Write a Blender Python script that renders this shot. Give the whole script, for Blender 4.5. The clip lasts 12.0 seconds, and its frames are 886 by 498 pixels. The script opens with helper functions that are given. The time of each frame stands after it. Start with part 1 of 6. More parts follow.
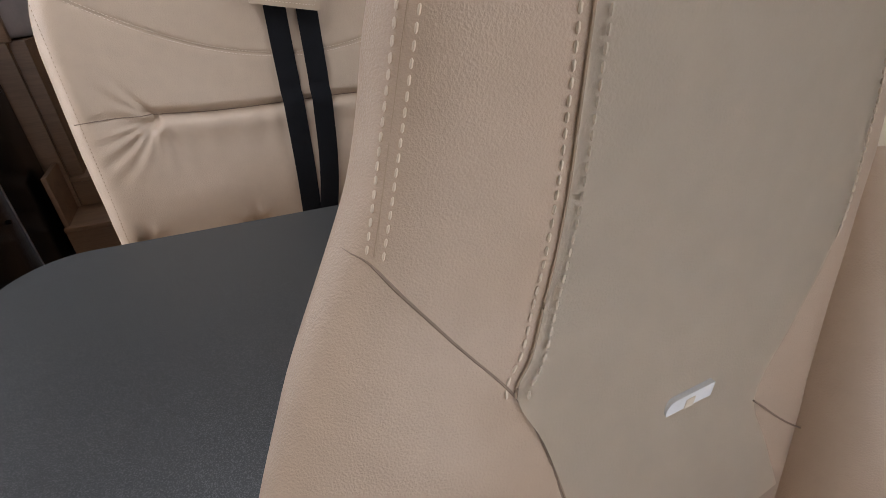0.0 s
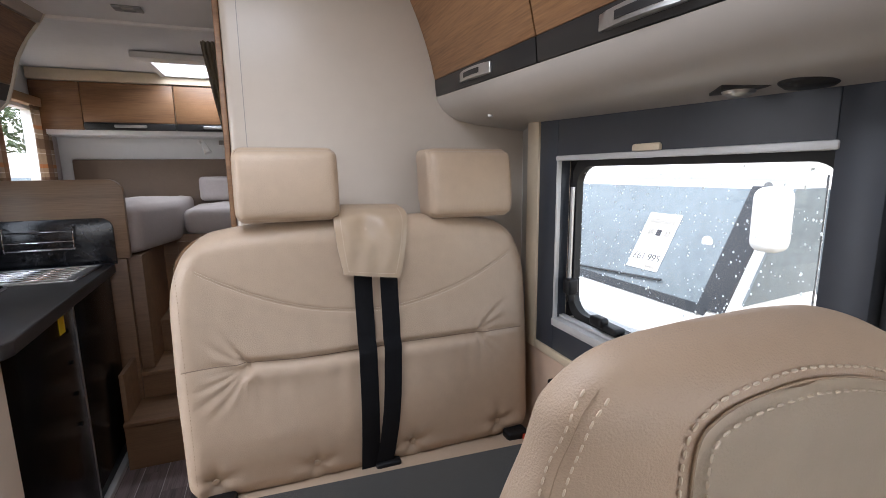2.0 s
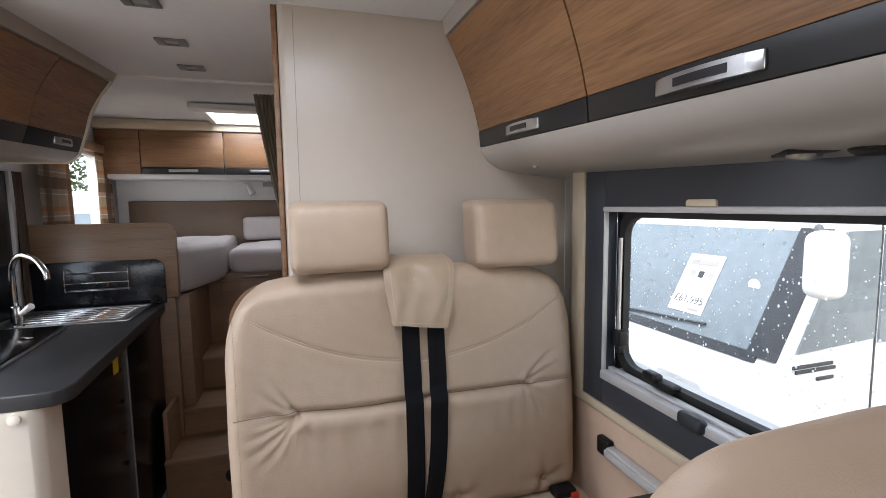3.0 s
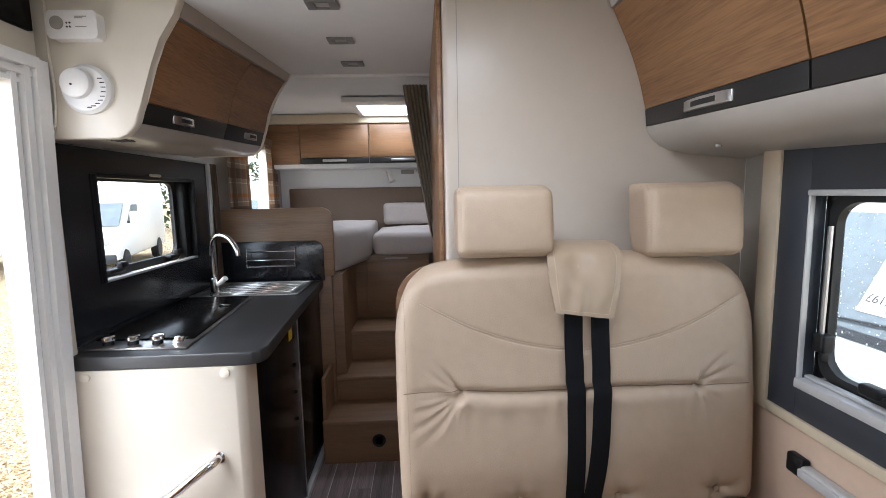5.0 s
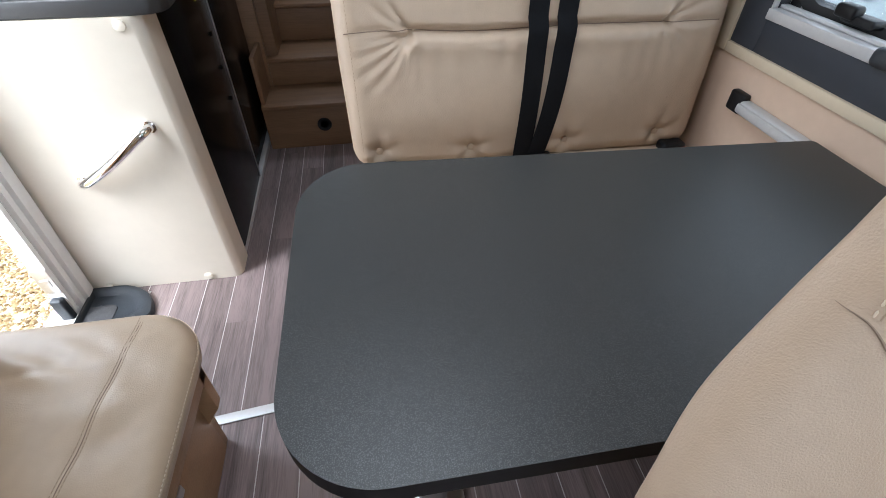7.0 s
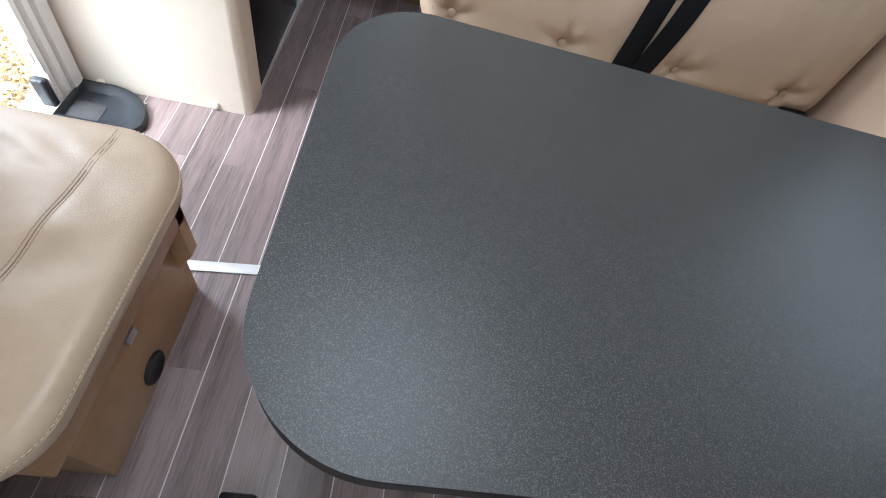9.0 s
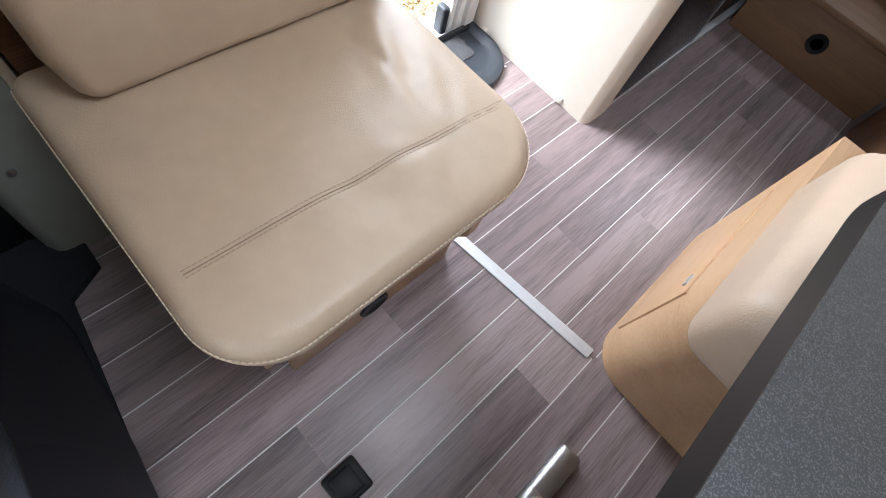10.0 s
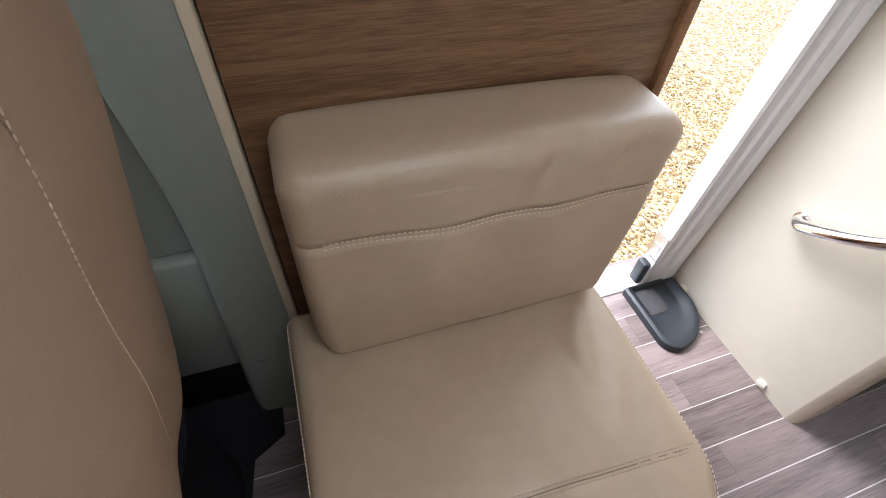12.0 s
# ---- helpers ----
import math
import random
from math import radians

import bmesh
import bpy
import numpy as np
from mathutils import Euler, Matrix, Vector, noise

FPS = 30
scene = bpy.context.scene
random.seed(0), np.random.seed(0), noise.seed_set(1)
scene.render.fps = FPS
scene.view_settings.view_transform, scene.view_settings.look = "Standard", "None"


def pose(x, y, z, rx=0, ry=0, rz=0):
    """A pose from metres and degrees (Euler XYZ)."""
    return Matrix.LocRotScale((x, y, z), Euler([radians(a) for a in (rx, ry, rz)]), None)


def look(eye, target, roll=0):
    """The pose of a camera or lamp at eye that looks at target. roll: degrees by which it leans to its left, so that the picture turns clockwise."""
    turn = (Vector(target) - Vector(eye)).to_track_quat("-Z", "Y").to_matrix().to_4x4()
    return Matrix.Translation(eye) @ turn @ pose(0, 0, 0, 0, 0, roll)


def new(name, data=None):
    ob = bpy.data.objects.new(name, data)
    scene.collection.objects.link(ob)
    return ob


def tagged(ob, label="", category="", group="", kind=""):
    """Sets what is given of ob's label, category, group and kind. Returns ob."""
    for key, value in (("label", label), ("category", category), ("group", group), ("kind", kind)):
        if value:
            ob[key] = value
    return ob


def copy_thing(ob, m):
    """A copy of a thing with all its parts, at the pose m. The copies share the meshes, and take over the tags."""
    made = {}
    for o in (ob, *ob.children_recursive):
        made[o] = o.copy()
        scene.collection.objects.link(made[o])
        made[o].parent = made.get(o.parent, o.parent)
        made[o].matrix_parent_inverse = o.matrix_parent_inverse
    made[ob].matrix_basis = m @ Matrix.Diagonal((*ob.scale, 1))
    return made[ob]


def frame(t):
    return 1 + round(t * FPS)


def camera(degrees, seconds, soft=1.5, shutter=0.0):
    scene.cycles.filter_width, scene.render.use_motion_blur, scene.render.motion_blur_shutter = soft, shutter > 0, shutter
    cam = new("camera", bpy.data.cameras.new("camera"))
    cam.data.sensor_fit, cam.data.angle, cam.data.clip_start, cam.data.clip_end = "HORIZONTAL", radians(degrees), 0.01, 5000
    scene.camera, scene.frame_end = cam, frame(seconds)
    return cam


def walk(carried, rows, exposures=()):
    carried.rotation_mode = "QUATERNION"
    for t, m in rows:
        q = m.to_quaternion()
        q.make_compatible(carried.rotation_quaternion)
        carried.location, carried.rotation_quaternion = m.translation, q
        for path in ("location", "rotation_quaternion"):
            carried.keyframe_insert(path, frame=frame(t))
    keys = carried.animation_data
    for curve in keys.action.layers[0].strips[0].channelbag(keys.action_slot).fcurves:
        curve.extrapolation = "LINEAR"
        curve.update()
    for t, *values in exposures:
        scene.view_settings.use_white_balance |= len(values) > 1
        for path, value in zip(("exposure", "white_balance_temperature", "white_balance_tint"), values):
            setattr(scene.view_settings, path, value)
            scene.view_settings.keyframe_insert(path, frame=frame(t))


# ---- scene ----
cam = camera(88.0, 12.0, soft=0.7)
EXPOSURES = [(0, 2.2, 6300, 16), (0.5, 2.45, 6250, 16), (1, 2.5, 6250, 16), (2.5, 2.2, 6200, 15), (3.5, 2.3, 6150, 14), (5.5, 2.5, 6000, 11), (6.5, 2.55, 5950, 9), (7.2, 2.6, 5900, 9), (9, 2.95, 5900, 9), (9.5, 3.0, 5950, 10), (10, 3.1, 5900, 10), (10.5, 3.05, 5950, 11), (11, 2.8, 6100, 11), (12, 2.4, 6150, 12)]
PATH = [
    (0, (-0.151, 0.099, 1.147), (0.593, 1.68, 0.103), -1.5),
    (0.5, (-0.16, 0.105, 1.218), (0.568, 1.734, 0.315), -1.0),
    (1, (-0.187, 0.095, 1.267), (0.559, 1.804, 0.543), -1.1),
    (1.5, (-0.187, 0.103, 1.31), (0.529, 1.895, 0.785), -0.9),
    (2, (-0.2, 0.11, 1.345), (0.496, 1.955, 1.009), -0.7),
    (2.5, (-0.219, 0.115, 1.374), (0.453, 1.984, 1.141), -0.4),
    (3, (-0.245, 0.122, 1.388), (0.343, 2.024, 1.199), -0.8),
    (3.5, (-0.282, 0.138, 1.387), (0.174, 2.075, 1.188), -0.7),
    (3.7, (-0.297, 0.141, 1.391), (0.085, 2.093, 1.181), -0.8),
    (5.5, (-0.357, 0.164, 1.377), (-0.288, 2.144, 1.102), -1.1),
    (6, (-0.347, 0.184, 1.327), (-0.188, 2.061, 0.655), -2.9),
    (6.5, (-0.348, 0.19, 1.27), (-0.087, 1.88, 0.232), -0.6),
    (7, (-0.37, 0.185, 1.221), (-0.116, 1.646, -0.121), 0.5),
    (7.2, (-0.371, 0.182, 1.2), (-0.104, 1.551, -0.234), 1.1),
    (9, (-0.411, 0.309, 1.107), (-0.146, 1.453, -0.512), 20.3),
    (9.5, (-0.512, 0.404, 1.047), (-0.777, 1.349, -0.696), 18.4),
    (10, (-0.619, 0.386, 1.005), (-1.039, 1.216, -0.765), 23.0),
    (10.5, (-0.713, 0.423, 1.001), (-1.327, 1.027, -0.805), 15.4),
    (11, (-0.755, 0.457, 1.029), (-1.688, 0.971, -0.664), 7.5),
    (11.5, (-0.761, 0.457, 1.082), (-1.844, 0.959, -0.523), 5.4),
    (12, (-0.793, 0.424, 1.161), (-2.012, 0.923, -0.344), 4.6),
]
walk(cam, [(t, look(eye, target, roll)) for t, eye, target, roll in PATH], EXPOSURES)
SKY, L_FRONT, L_ROOF, L_BED, L_DOOR, L_CAB = 0.15, 0.58, 1.6, 1.3, 1.3, 0.6

# ---- world and light ----
world = bpy.data.worlds.new("overcast_sky")
scene.world = world
world.use_nodes = True
wn, wl = world.node_tree.nodes, world.node_tree.links
sky = wn.new("ShaderNodeTexSky")
sky.sky_type, sky.sun_disc = "NISHITA", False
sky.sun_elevation, sky.sun_rotation = radians(48), radians(250)
pale = wn.new("ShaderNodeHueSaturation")
pale.inputs["Saturation"].default_value = 0.22
wl.new(sky.outputs[0], pale.inputs["Color"])
wl.new(pale.outputs[0], wn["Background"].inputs[0])
wn["Background"].inputs[1].default_value = SKY

sun = bpy.data.lights.new("sun", "SUN")
sun.energy, sun.angle, sun.color = 0.9, radians(25), (1.0, 0.98, 0.96)
sun_ob = new("sun", sun)
sun_ob.matrix_world = look((-6, -4, 9), (0, 0, 0))


def window_light(name, place, target, w, h, watts, color=(0.88, 0.94, 1.0)):
    """Sky light that enters through an opening."""
    lamp = bpy.data.lights.new(name, "AREA")
    lamp.shape, lamp.size, lamp.size_y, lamp.energy, lamp.color = "RECTANGLE", w, h, watts, color
    ob = new(name, lamp)
    ob.matrix_world = look(place, target)
    return ob


window_light("windscreen_daylight", (-0.45, -1.55, 1.45), (-0.45, 0.5, 1.1), 1.5, 0.75, L_FRONT)
window_light("cab_window_daylight", (0.59, -0.70, 1.26), (-0.5, -0.25, 1.05), 0.8, 0.45, L_CAB)
window_light("entrance_daylight", (-1.50, 1.19, 1.05), (0.1, 1.03, 0.75), 0.34, 1.3, L_DOOR)
window_light("bed_rooflight_daylight", (-0.575, 3.27, 2.06), (-0.575, 3.271, 0), 0.34, 0.36, L_BED)
# added lamp under the closed ceiling, for an unseen rooflight over the dinette
window_light("front_rooflight_daylight", (-0.38, 0.72, 1.925), (-0.38, 0.721, 0), 0.5, 0.5, L_ROOF)

# ---- materials ----


def material(name, color, rough=0.5, metal=0.0, vary=0.12, scale=6.0, bump=0.0, bump_scale=200.0, spec=0.5, stretch=(1, 1, 1), per_piece=0.0):
    """A surface with cloudy variation of its colour at two scales and fine relief."""
    m = bpy.data.materials.new(name)
    m.use_nodes = True
    n, l = m.node_tree.nodes, m.node_tree.links
    b = n["Principled BSDF"]
    b.inputs["Roughness"].default_value, b.inputs["Metallic"].default_value = rough, metal
    b.inputs["Specular IOR Level"].default_value = spec
    tc = n.new("ShaderNodeTexCoord")
    mp = n.new("ShaderNodeMapping")
    mp.inputs["Scale"].default_value = stretch
    l.new(tc.outputs["Object"], mp.inputs[0])
    big, small = n.new("ShaderNodeTexNoise"), n.new("ShaderNodeTexNoise")
    big.inputs["Scale"].default_value, small.inputs["Scale"].default_value = scale, scale * 9
    big.inputs["Detail"].default_value = small.inputs["Detail"].default_value = 4
    l.new(mp.outputs[0], big.inputs["Vector"])
    l.new(mp.outputs[0], small.inputs["Vector"])
    mix = n.new("ShaderNodeMath")
    mix.operation = "ADD"
    l.new(big.outputs[0], mix.inputs[0])
    l.new(small.outputs[0], mix.inputs[1])
    ramp = n.new("ShaderNodeMapRange")
    ramp.inputs["From Min"].default_value, ramp.inputs["From Max"].default_value = 0.6, 1.4
    ramp.inputs["To Min"].default_value, ramp.inputs["To Max"].default_value = 1 - vary, 1 + vary
    l.new(mix.outputs[0], ramp.inputs[0])
    value = ramp.outputs[0]
    if per_piece:
        info, pr, mul = n.new("ShaderNodeObjectInfo"), n.new("ShaderNodeMapRange"), n.new("ShaderNodeMath")
        pr.inputs["To Min"].default_value, pr.inputs["To Max"].default_value = 1 - per_piece, 1 + per_piece
        mul.operation = "MULTIPLY"
        l.new(info.outputs["Random"], pr.inputs[0])
        l.new(pr.outputs[0], mul.inputs[0])
        l.new(value, mul.inputs[1])
        value = mul.outputs[0]
    hsv = n.new("ShaderNodeHueSaturation")
    hsv.inputs["Color"].default_value = (*color, 1)
    l.new(value, hsv.inputs["Value"])
    l.new(hsv.outputs[0], b.inputs["Base Color"])
    if bump:
        grain, bp = n.new("ShaderNodeTexNoise"), n.new("ShaderNodeBump")
        grain.inputs["Scale"].default_value, grain.inputs["Detail"].default_value = bump_scale, 3
        bp.inputs["Strength"].default_value, bp.inputs["Distance"].default_value = bump, 0.002
        l.new(mp.outputs[0], grain.inputs["Vector"])
        l.new(grain.outputs[0], bp.inputs["Height"])
        l.new(bp.outputs[0], b.inputs["Normal"])
    return m


def wood(name, dark, light, rough=0.4, along="y", scale=1.0, contrast=1.0, per_piece=0.0):
    """Printed oak or walnut: long streaks and pores along one axis."""
    m = bpy.data.materials.new(name)
    m.use_nodes = True
    n, l = m.node_tree.nodes, m.node_tree.links
    b = n["Principled BSDF"]
    b.inputs["Roughness"].default_value = rough
    tc, mp = n.new("ShaderNodeTexCoord"), n.new("ShaderNodeMapping")
    squeeze = {"x": (0.05, 1, 1), "y": (1, 0.05, 1), "z": (1, 1, 0.05)}[along]
    mp.inputs["Scale"].default_value = [v * scale for v in squeeze]
    source = tc.outputs["Object"]
    if per_piece:
        info, add, push = n.new("ShaderNodeObjectInfo"), n.new("ShaderNodeVectorMath"), n.new("ShaderNodeMath")
        push.operation, push.inputs[1].default_value = "MULTIPLY", 37.0
        l.new(info.outputs["Random"], push.inputs[0])
        l.new(source, add.inputs[0])
        l.new(push.outputs[0], add.inputs[1])
        source = add.outputs[0]
    l.new(source, mp.inputs[0])
    broad, fine = n.new("ShaderNodeTexNoise"), n.new("ShaderNodeTexNoise")
    broad.inputs["Scale"].default_value, broad.inputs["Detail"].default_value, broad.inputs["Distortion"].default_value = 16, 5, 0.8
    fine.inputs["Scale"].default_value, fine.inputs["Detail"].default_value = 250, 5
    l.new(mp.outputs[0], broad.inputs["Vector"])
    l.new(mp.outputs[0], fine.inputs["Vector"])
    mix = n.new("ShaderNodeMath")
    mix.operation, mix.inputs[2].default_value = "MULTIPLY_ADD", 0.0
    mix.inputs[1].default_value = 0.75
    l.new(fine.outputs[0], mix.inputs[0])
    l.new(broad.outputs[0], mix.inputs[2])
    ramp = n.new("ShaderNodeValToRGB")
    ramp.color_ramp.elements[0].position, ramp.color_ramp.elements[1].position = 0.875 - 0.25 / contrast, 0.875 + 0.25 / contrast
    ramp.color_ramp.elements[0].color, ramp.color_ramp.elements[1].color = (*dark, 1), (*light, 1)
    l.new(mix.outputs[0], ramp.inputs[0])
    color = ramp.outputs[0]
    if per_piece:
        hsv, pr = n.new("ShaderNodeHueSaturation"), n.new("ShaderNodeMapRange")
        pr.inputs["To Min"].default_value, pr.inputs["To Max"].default_value = 1 - per_piece, 1 + per_piece
        l.new(info.outputs["Random"], pr.inputs[0])
        l.new(pr.outputs[0], hsv.inputs["Value"])
        l.new(color, hsv.inputs["Color"])
        color = hsv.outputs[0]
    l.new(color, b.inputs["Base Color"])
    bp = n.new("ShaderNodeBump")
    bp.inputs["Strength"].default_value, bp.inputs["Distance"].default_value = 0.45, 0.0012
    l.new(fine.outputs[0], bp.inputs["Height"])
    l.new(bp.outputs[0], b.inputs["Normal"])
    return m


def speckle(name, base, dot, rough, scale, amount, low=0.55, high=0.72):
    """A laminate with fine light specks."""
    m = material(name, base, rough, vary=0.1, scale=5, bump=0.12, bump_scale=900)
    n, l = m.node_tree.nodes, m.node_tree.links
    tc, vor, ramp, mix = n.new("ShaderNodeTexCoord"), n.new("ShaderNodeTexNoise"), n.new("ShaderNodeValToRGB"), n.new("ShaderNodeMixRGB")
    vor.inputs["Scale"].default_value, vor.inputs["Detail"].default_value = scale, 2
    ramp.color_ramp.elements[0].position, ramp.color_ramp.elements[1].position = low, high
    l.new(tc.outputs["Object"], vor.inputs["Vector"])
    l.new(vor.outputs[0], ramp.inputs[0])
    b = n["Principled BSDF"]
    old = b.inputs["Base Color"].links[0].from_socket
    fac = n.new("ShaderNodeMath")
    fac.operation, fac.inputs[1].default_value = "MULTIPLY", amount
    l.new(ramp.outputs[0], fac.inputs[0])
    l.new(fac.outputs[0], mix.inputs[0])
    l.new(old, mix.inputs[1])
    mix.inputs[2].default_value = (*dot, 1)
    l.new(mix.outputs[0], b.inputs["Base Color"])
    return m


def clear_glass(name, tint=(1, 1, 1), rough=0.0):
    m = bpy.data.materials.new(name)
    m.use_nodes = True
    n, l = m.node_tree.nodes, m.node_tree.links
    n.remove(n["Principled BSDF"])
    tr, gl, mx = n.new("ShaderNodeBsdfTransparent"), n.new("ShaderNodeBsdfGlossy"), n.new("ShaderNodeMixShader")
    tr.inputs[0].default_value, gl.inputs["Roughness"].default_value = (*tint, 1), rough
    mx.inputs[0].default_value = 0.035
    l.new(tr.outputs[0], mx.inputs[1])
    l.new(gl.outputs[0], mx.inputs[2])
    l.new(mx.outputs[0], n["Material Output"].inputs[0])
    return m


LEATHER = material("beige_leather", (0.485, 0.370, 0.268), 0.43, vary=0.06, scale=4, bump=0.35, bump_scale=420)
LEATHER_NEAR = material("grained_beige_leather", (0.475, 0.352, 0.252), 0.42, vary=0.05, scale=5, bump=0.32, bump_scale=650)
LEATHER_SIDE = material("tan_seat_leather", (0.44, 0.335, 0.235), 0.37, vary=0.06, scale=4, bump=0.3, bump_scale=420)
BACKPANEL = material("greige_vinyl", (0.71, 0.60, 0.465), 0.5, vary=0.05, scale=4, bump=0.25, bump_scale=500)
THREAD = material("cream_thread", (0.65, 0.54, 0.415), 0.7, vary=0.1, scale=60)
THREAD_DULL = material("tan_thread", (0.38, 0.28, 0.19), 0.7, vary=0.1, scale=60)
SEAM = material("dark_seam", (0.25, 0.18, 0.13), 0.8, vary=0.2, scale=40)
WEBBING = material("black_webbing", (0.0045, 0.0045, 0.006), 0.75, vary=0.2, scale=30, bump=0.5, bump_scale=900, spec=0.2)
CREAM = material("cream_laminate", (0.66, 0.61, 0.52), 0.35, vary=0.03, scale=3, bump=0.05, bump_scale=120)
CREAM_WALL = material("cream_partition_laminate", (0.56, 0.49, 0.415), 0.3, vary=0.03, scale=2.5, bump=0.04, bump_scale=120)
CREAM_TRIM = material("pale_trim", (0.62, 0.52, 0.38), 0.4, vary=0.05, scale=6)
LOWER_WALL = material("peach_wall_panel", (0.58, 0.43, 0.32), 0.45, vary=0.05, scale=5)
CEILING = material("white_ceiling_lining", (0.74, 0.74, 0.73), 0.6, vary=0.03, scale=3, bump=0.08, bump_scale=300)
GREY_LOCKER = material("grey_locker_base", (0.42, 0.385, 0.345), 0.3, vary=0.03, scale=4)
GREY_PANEL = material("grey_window_panel", (0.036, 0.042, 0.054), 0.42, vary=0.06, scale=5, bump=0.06, bump_scale=400)
MESH = speckle("grey_mesh_cloth", (0.10, 0.105, 0.115), (0.3, 0.3, 0.3), 0.7, 500, 0.4)
GREY_PROFILE = material("grey_profile", (0.32, 0.30, 0.265), 0.4, vary=0.05, scale=5)
OAK = wood("brown_oak_veneer", (0.135, 0.062, 0.024), (0.285, 0.145, 0.062), 0.42, "y", 1.0, 0.8)
OAK_X = wood("brown_oak_veneer_cross", (0.135, 0.062, 0.024), (0.27, 0.14, 0.065), 0.42, "x", 1.0, 0.8)
OAK_PANEL = wood("coarse_oak_veneer", (0.13, 0.066, 0.030), (0.235, 0.128, 0.062), 0.5, "y", 1.6, 2.0)
BEECH = wood("pale_beech_veneer", (0.45, 0.275, 0.145), (0.55, 0.355, 0.20), 0.4, "y", 0.7, 0.7)
# darker than BEECH: the shade on the side seat's box is in this colour
BEECH_X = wood("shade_darkened_beech_board", (0.26, 0.15, 0.075), (0.36, 0.215, 0.11), 0.4, "x", 0.8, 0.7)
BOARD_WOOD = wood("brown_oak_board", (0.165, 0.10, 0.055), (0.27, 0.17, 0.10), 0.4, "x", 0.8, 0.7)
STEP_WOOD = wood("brown_step_board", (0.13, 0.068, 0.032), (0.20, 0.11, 0.055), 0.5, "x", 1.0, 0.7)
PLANK = wood("grey_brown_vinyl_plank", (0.070, 0.052, 0.051), (0.27, 0.212, 0.206), 0.31, "y", 1.15, 0.62, per_piece=0.22)
GROUT = material("white_inlay", (0.58, 0.55, 0.54), 0.5, vary=0.05, scale=20)
TABLE = speckle("charcoal_speckled_laminate", (0.036, 0.037, 0.037), (0.135, 0.138, 0.132), 0.40, 900, 0.55, 0.50, 0.66)
TABLE.node_tree.nodes["Principled BSDF"].inputs["Specular IOR Level"].default_value = 0.34
TABLE_EDGE = material("black_table_edge", (0.006, 0.006, 0.0065), 0.4, vary=0.1, scale=10, spec=0.3)
WORKTOP = speckle("dark_grey_worktop", (0.026, 0.027, 0.029), (0.12, 0.12, 0.12), 0.4, 800, 0.25)
SPLASH = material("charcoal_wall_panel", (0.012, 0.013, 0.016), 0.22, vary=0.08, scale=5)
BLACK_GLOSS = material("black_gloss", (0.005, 0.0048, 0.0048), 0.22, vary=0.15, scale=6, spec=0.16)
BLACK = material("black_plastic", (0.007, 0.007, 0.008), 0.45, vary=0.1, scale=15, bump=0.2, bump_scale=500, spec=0.3)
BLACK_STRIP = material("dark_door_strip", (0.016, 0.015, 0.015), 0.4, vary=0.08, scale=12, spec=0.35)
DARK_TRAY = material("slate_plastic", (0.022, 0.027, 0.033), 0.45, vary=0.1, scale=15, bump=0.3, bump_scale=400)
CHROME = material("chrome", (0.82, 0.82, 0.83), 0.08, 1.0, vary=0.03, scale=20)
STEEL = material("brushed_steel", (0.55, 0.55, 0.55), 0.3, 1.0, vary=0.06, scale=20)
DULL_STEEL = material("dull_dark_steel", (0.20, 0.195, 0.19), 0.4, 0.5, vary=0.08, scale=30)
ALU = material("satin_aluminium", (0.62, 0.62, 0.62), 0.38, 1.0, vary=0.05, scale=20)
ALU_PAINT = material("silver_paint", (0.56, 0.56, 0.56), 0.4, 0.2, vary=0.05, scale=15)
WHITE = material("white_plastic", (0.78, 0.77, 0.75), 0.4, vary=0.04, scale=12)
WHITE_FRAME = material("white_lacquered_frame", (0.80, 0.80, 0.79), 0.35, vary=0.04, scale=8)
RUBBER = material("black_rubber", (0.012, 0.012, 0.012), 0.6, vary=0.15, scale=30)
YELLOW = material("yellow_sticker", (0.80, 0.62, 0.02), 0.5, vary=0.05, scale=60)
PRINT = material("dark_print", (0.04, 0.04, 0.045), 0.6, vary=0.1, scale=60)
SHEET = material("grey_mattress_cloth", (0.50, 0.445, 0.42), 0.8, vary=0.06, scale=8, bump=0.5, bump_scale=300)
HEADBOARD = material("taupe_headboard", (0.185, 0.128, 0.088), 0.6, vary=0.06, scale=8, bump=0.2, bump_scale=300)
CURTAIN = material("taupe_curtain_cloth", (0.45, 0.385, 0.31), 0.8, vary=0.1, scale=20, bump=0.3, bump_scale=600)
PILLAR = material("grey_green_pillar_plastic", (0.25, 0.26, 0.225), 0.45, vary=0.06, scale=6, bump=0.12, bump_scale=700)
CARPET = material("black_cab_carpet", (0.006, 0.006, 0.008), 0.95, vary=0.3, scale=40, bump=0.6, bump_scale=700)
CARPET_GREY = material("grey_tray_carpet", (0.05, 0.05, 0.052), 0.95, vary=0.35, scale=60, bump=0.6, bump_scale=700)
GLASS = clear_glass("window_glass", (0.93, 0.96, 0.97))
SCREEN_GLASS = material("tinted_vehicle_glass", (0.17, 0.20, 0.215), 0.06, vary=0.25, scale=2.5)
VAN_WHITE = material("white_van_paint", (0.80, 0.80, 0.79), 0.2, vary=0.02, scale=2)
VAN_DARK = material("dark_vehicle_plastic", (0.03, 0.033, 0.037), 0.4, vary=0.1, scale=8)
NAVY = material("dark_navy_plastic", (0.008, 0.010, 0.016), 0.55, vary=0.15, scale=12, bump=0.2, bump_scale=500)
CAR_BLUE = material("dark_blue_car_paint", (0.012, 0.018, 0.035), 0.15, vary=0.1, scale=3)
TYRE = material("tyre_rubber", (0.016, 0.016, 0.016), 0.8, vary=0.15, scale=20)
DROP = bpy.data.materials.new("rain_drop")
DROP.use_nodes = True
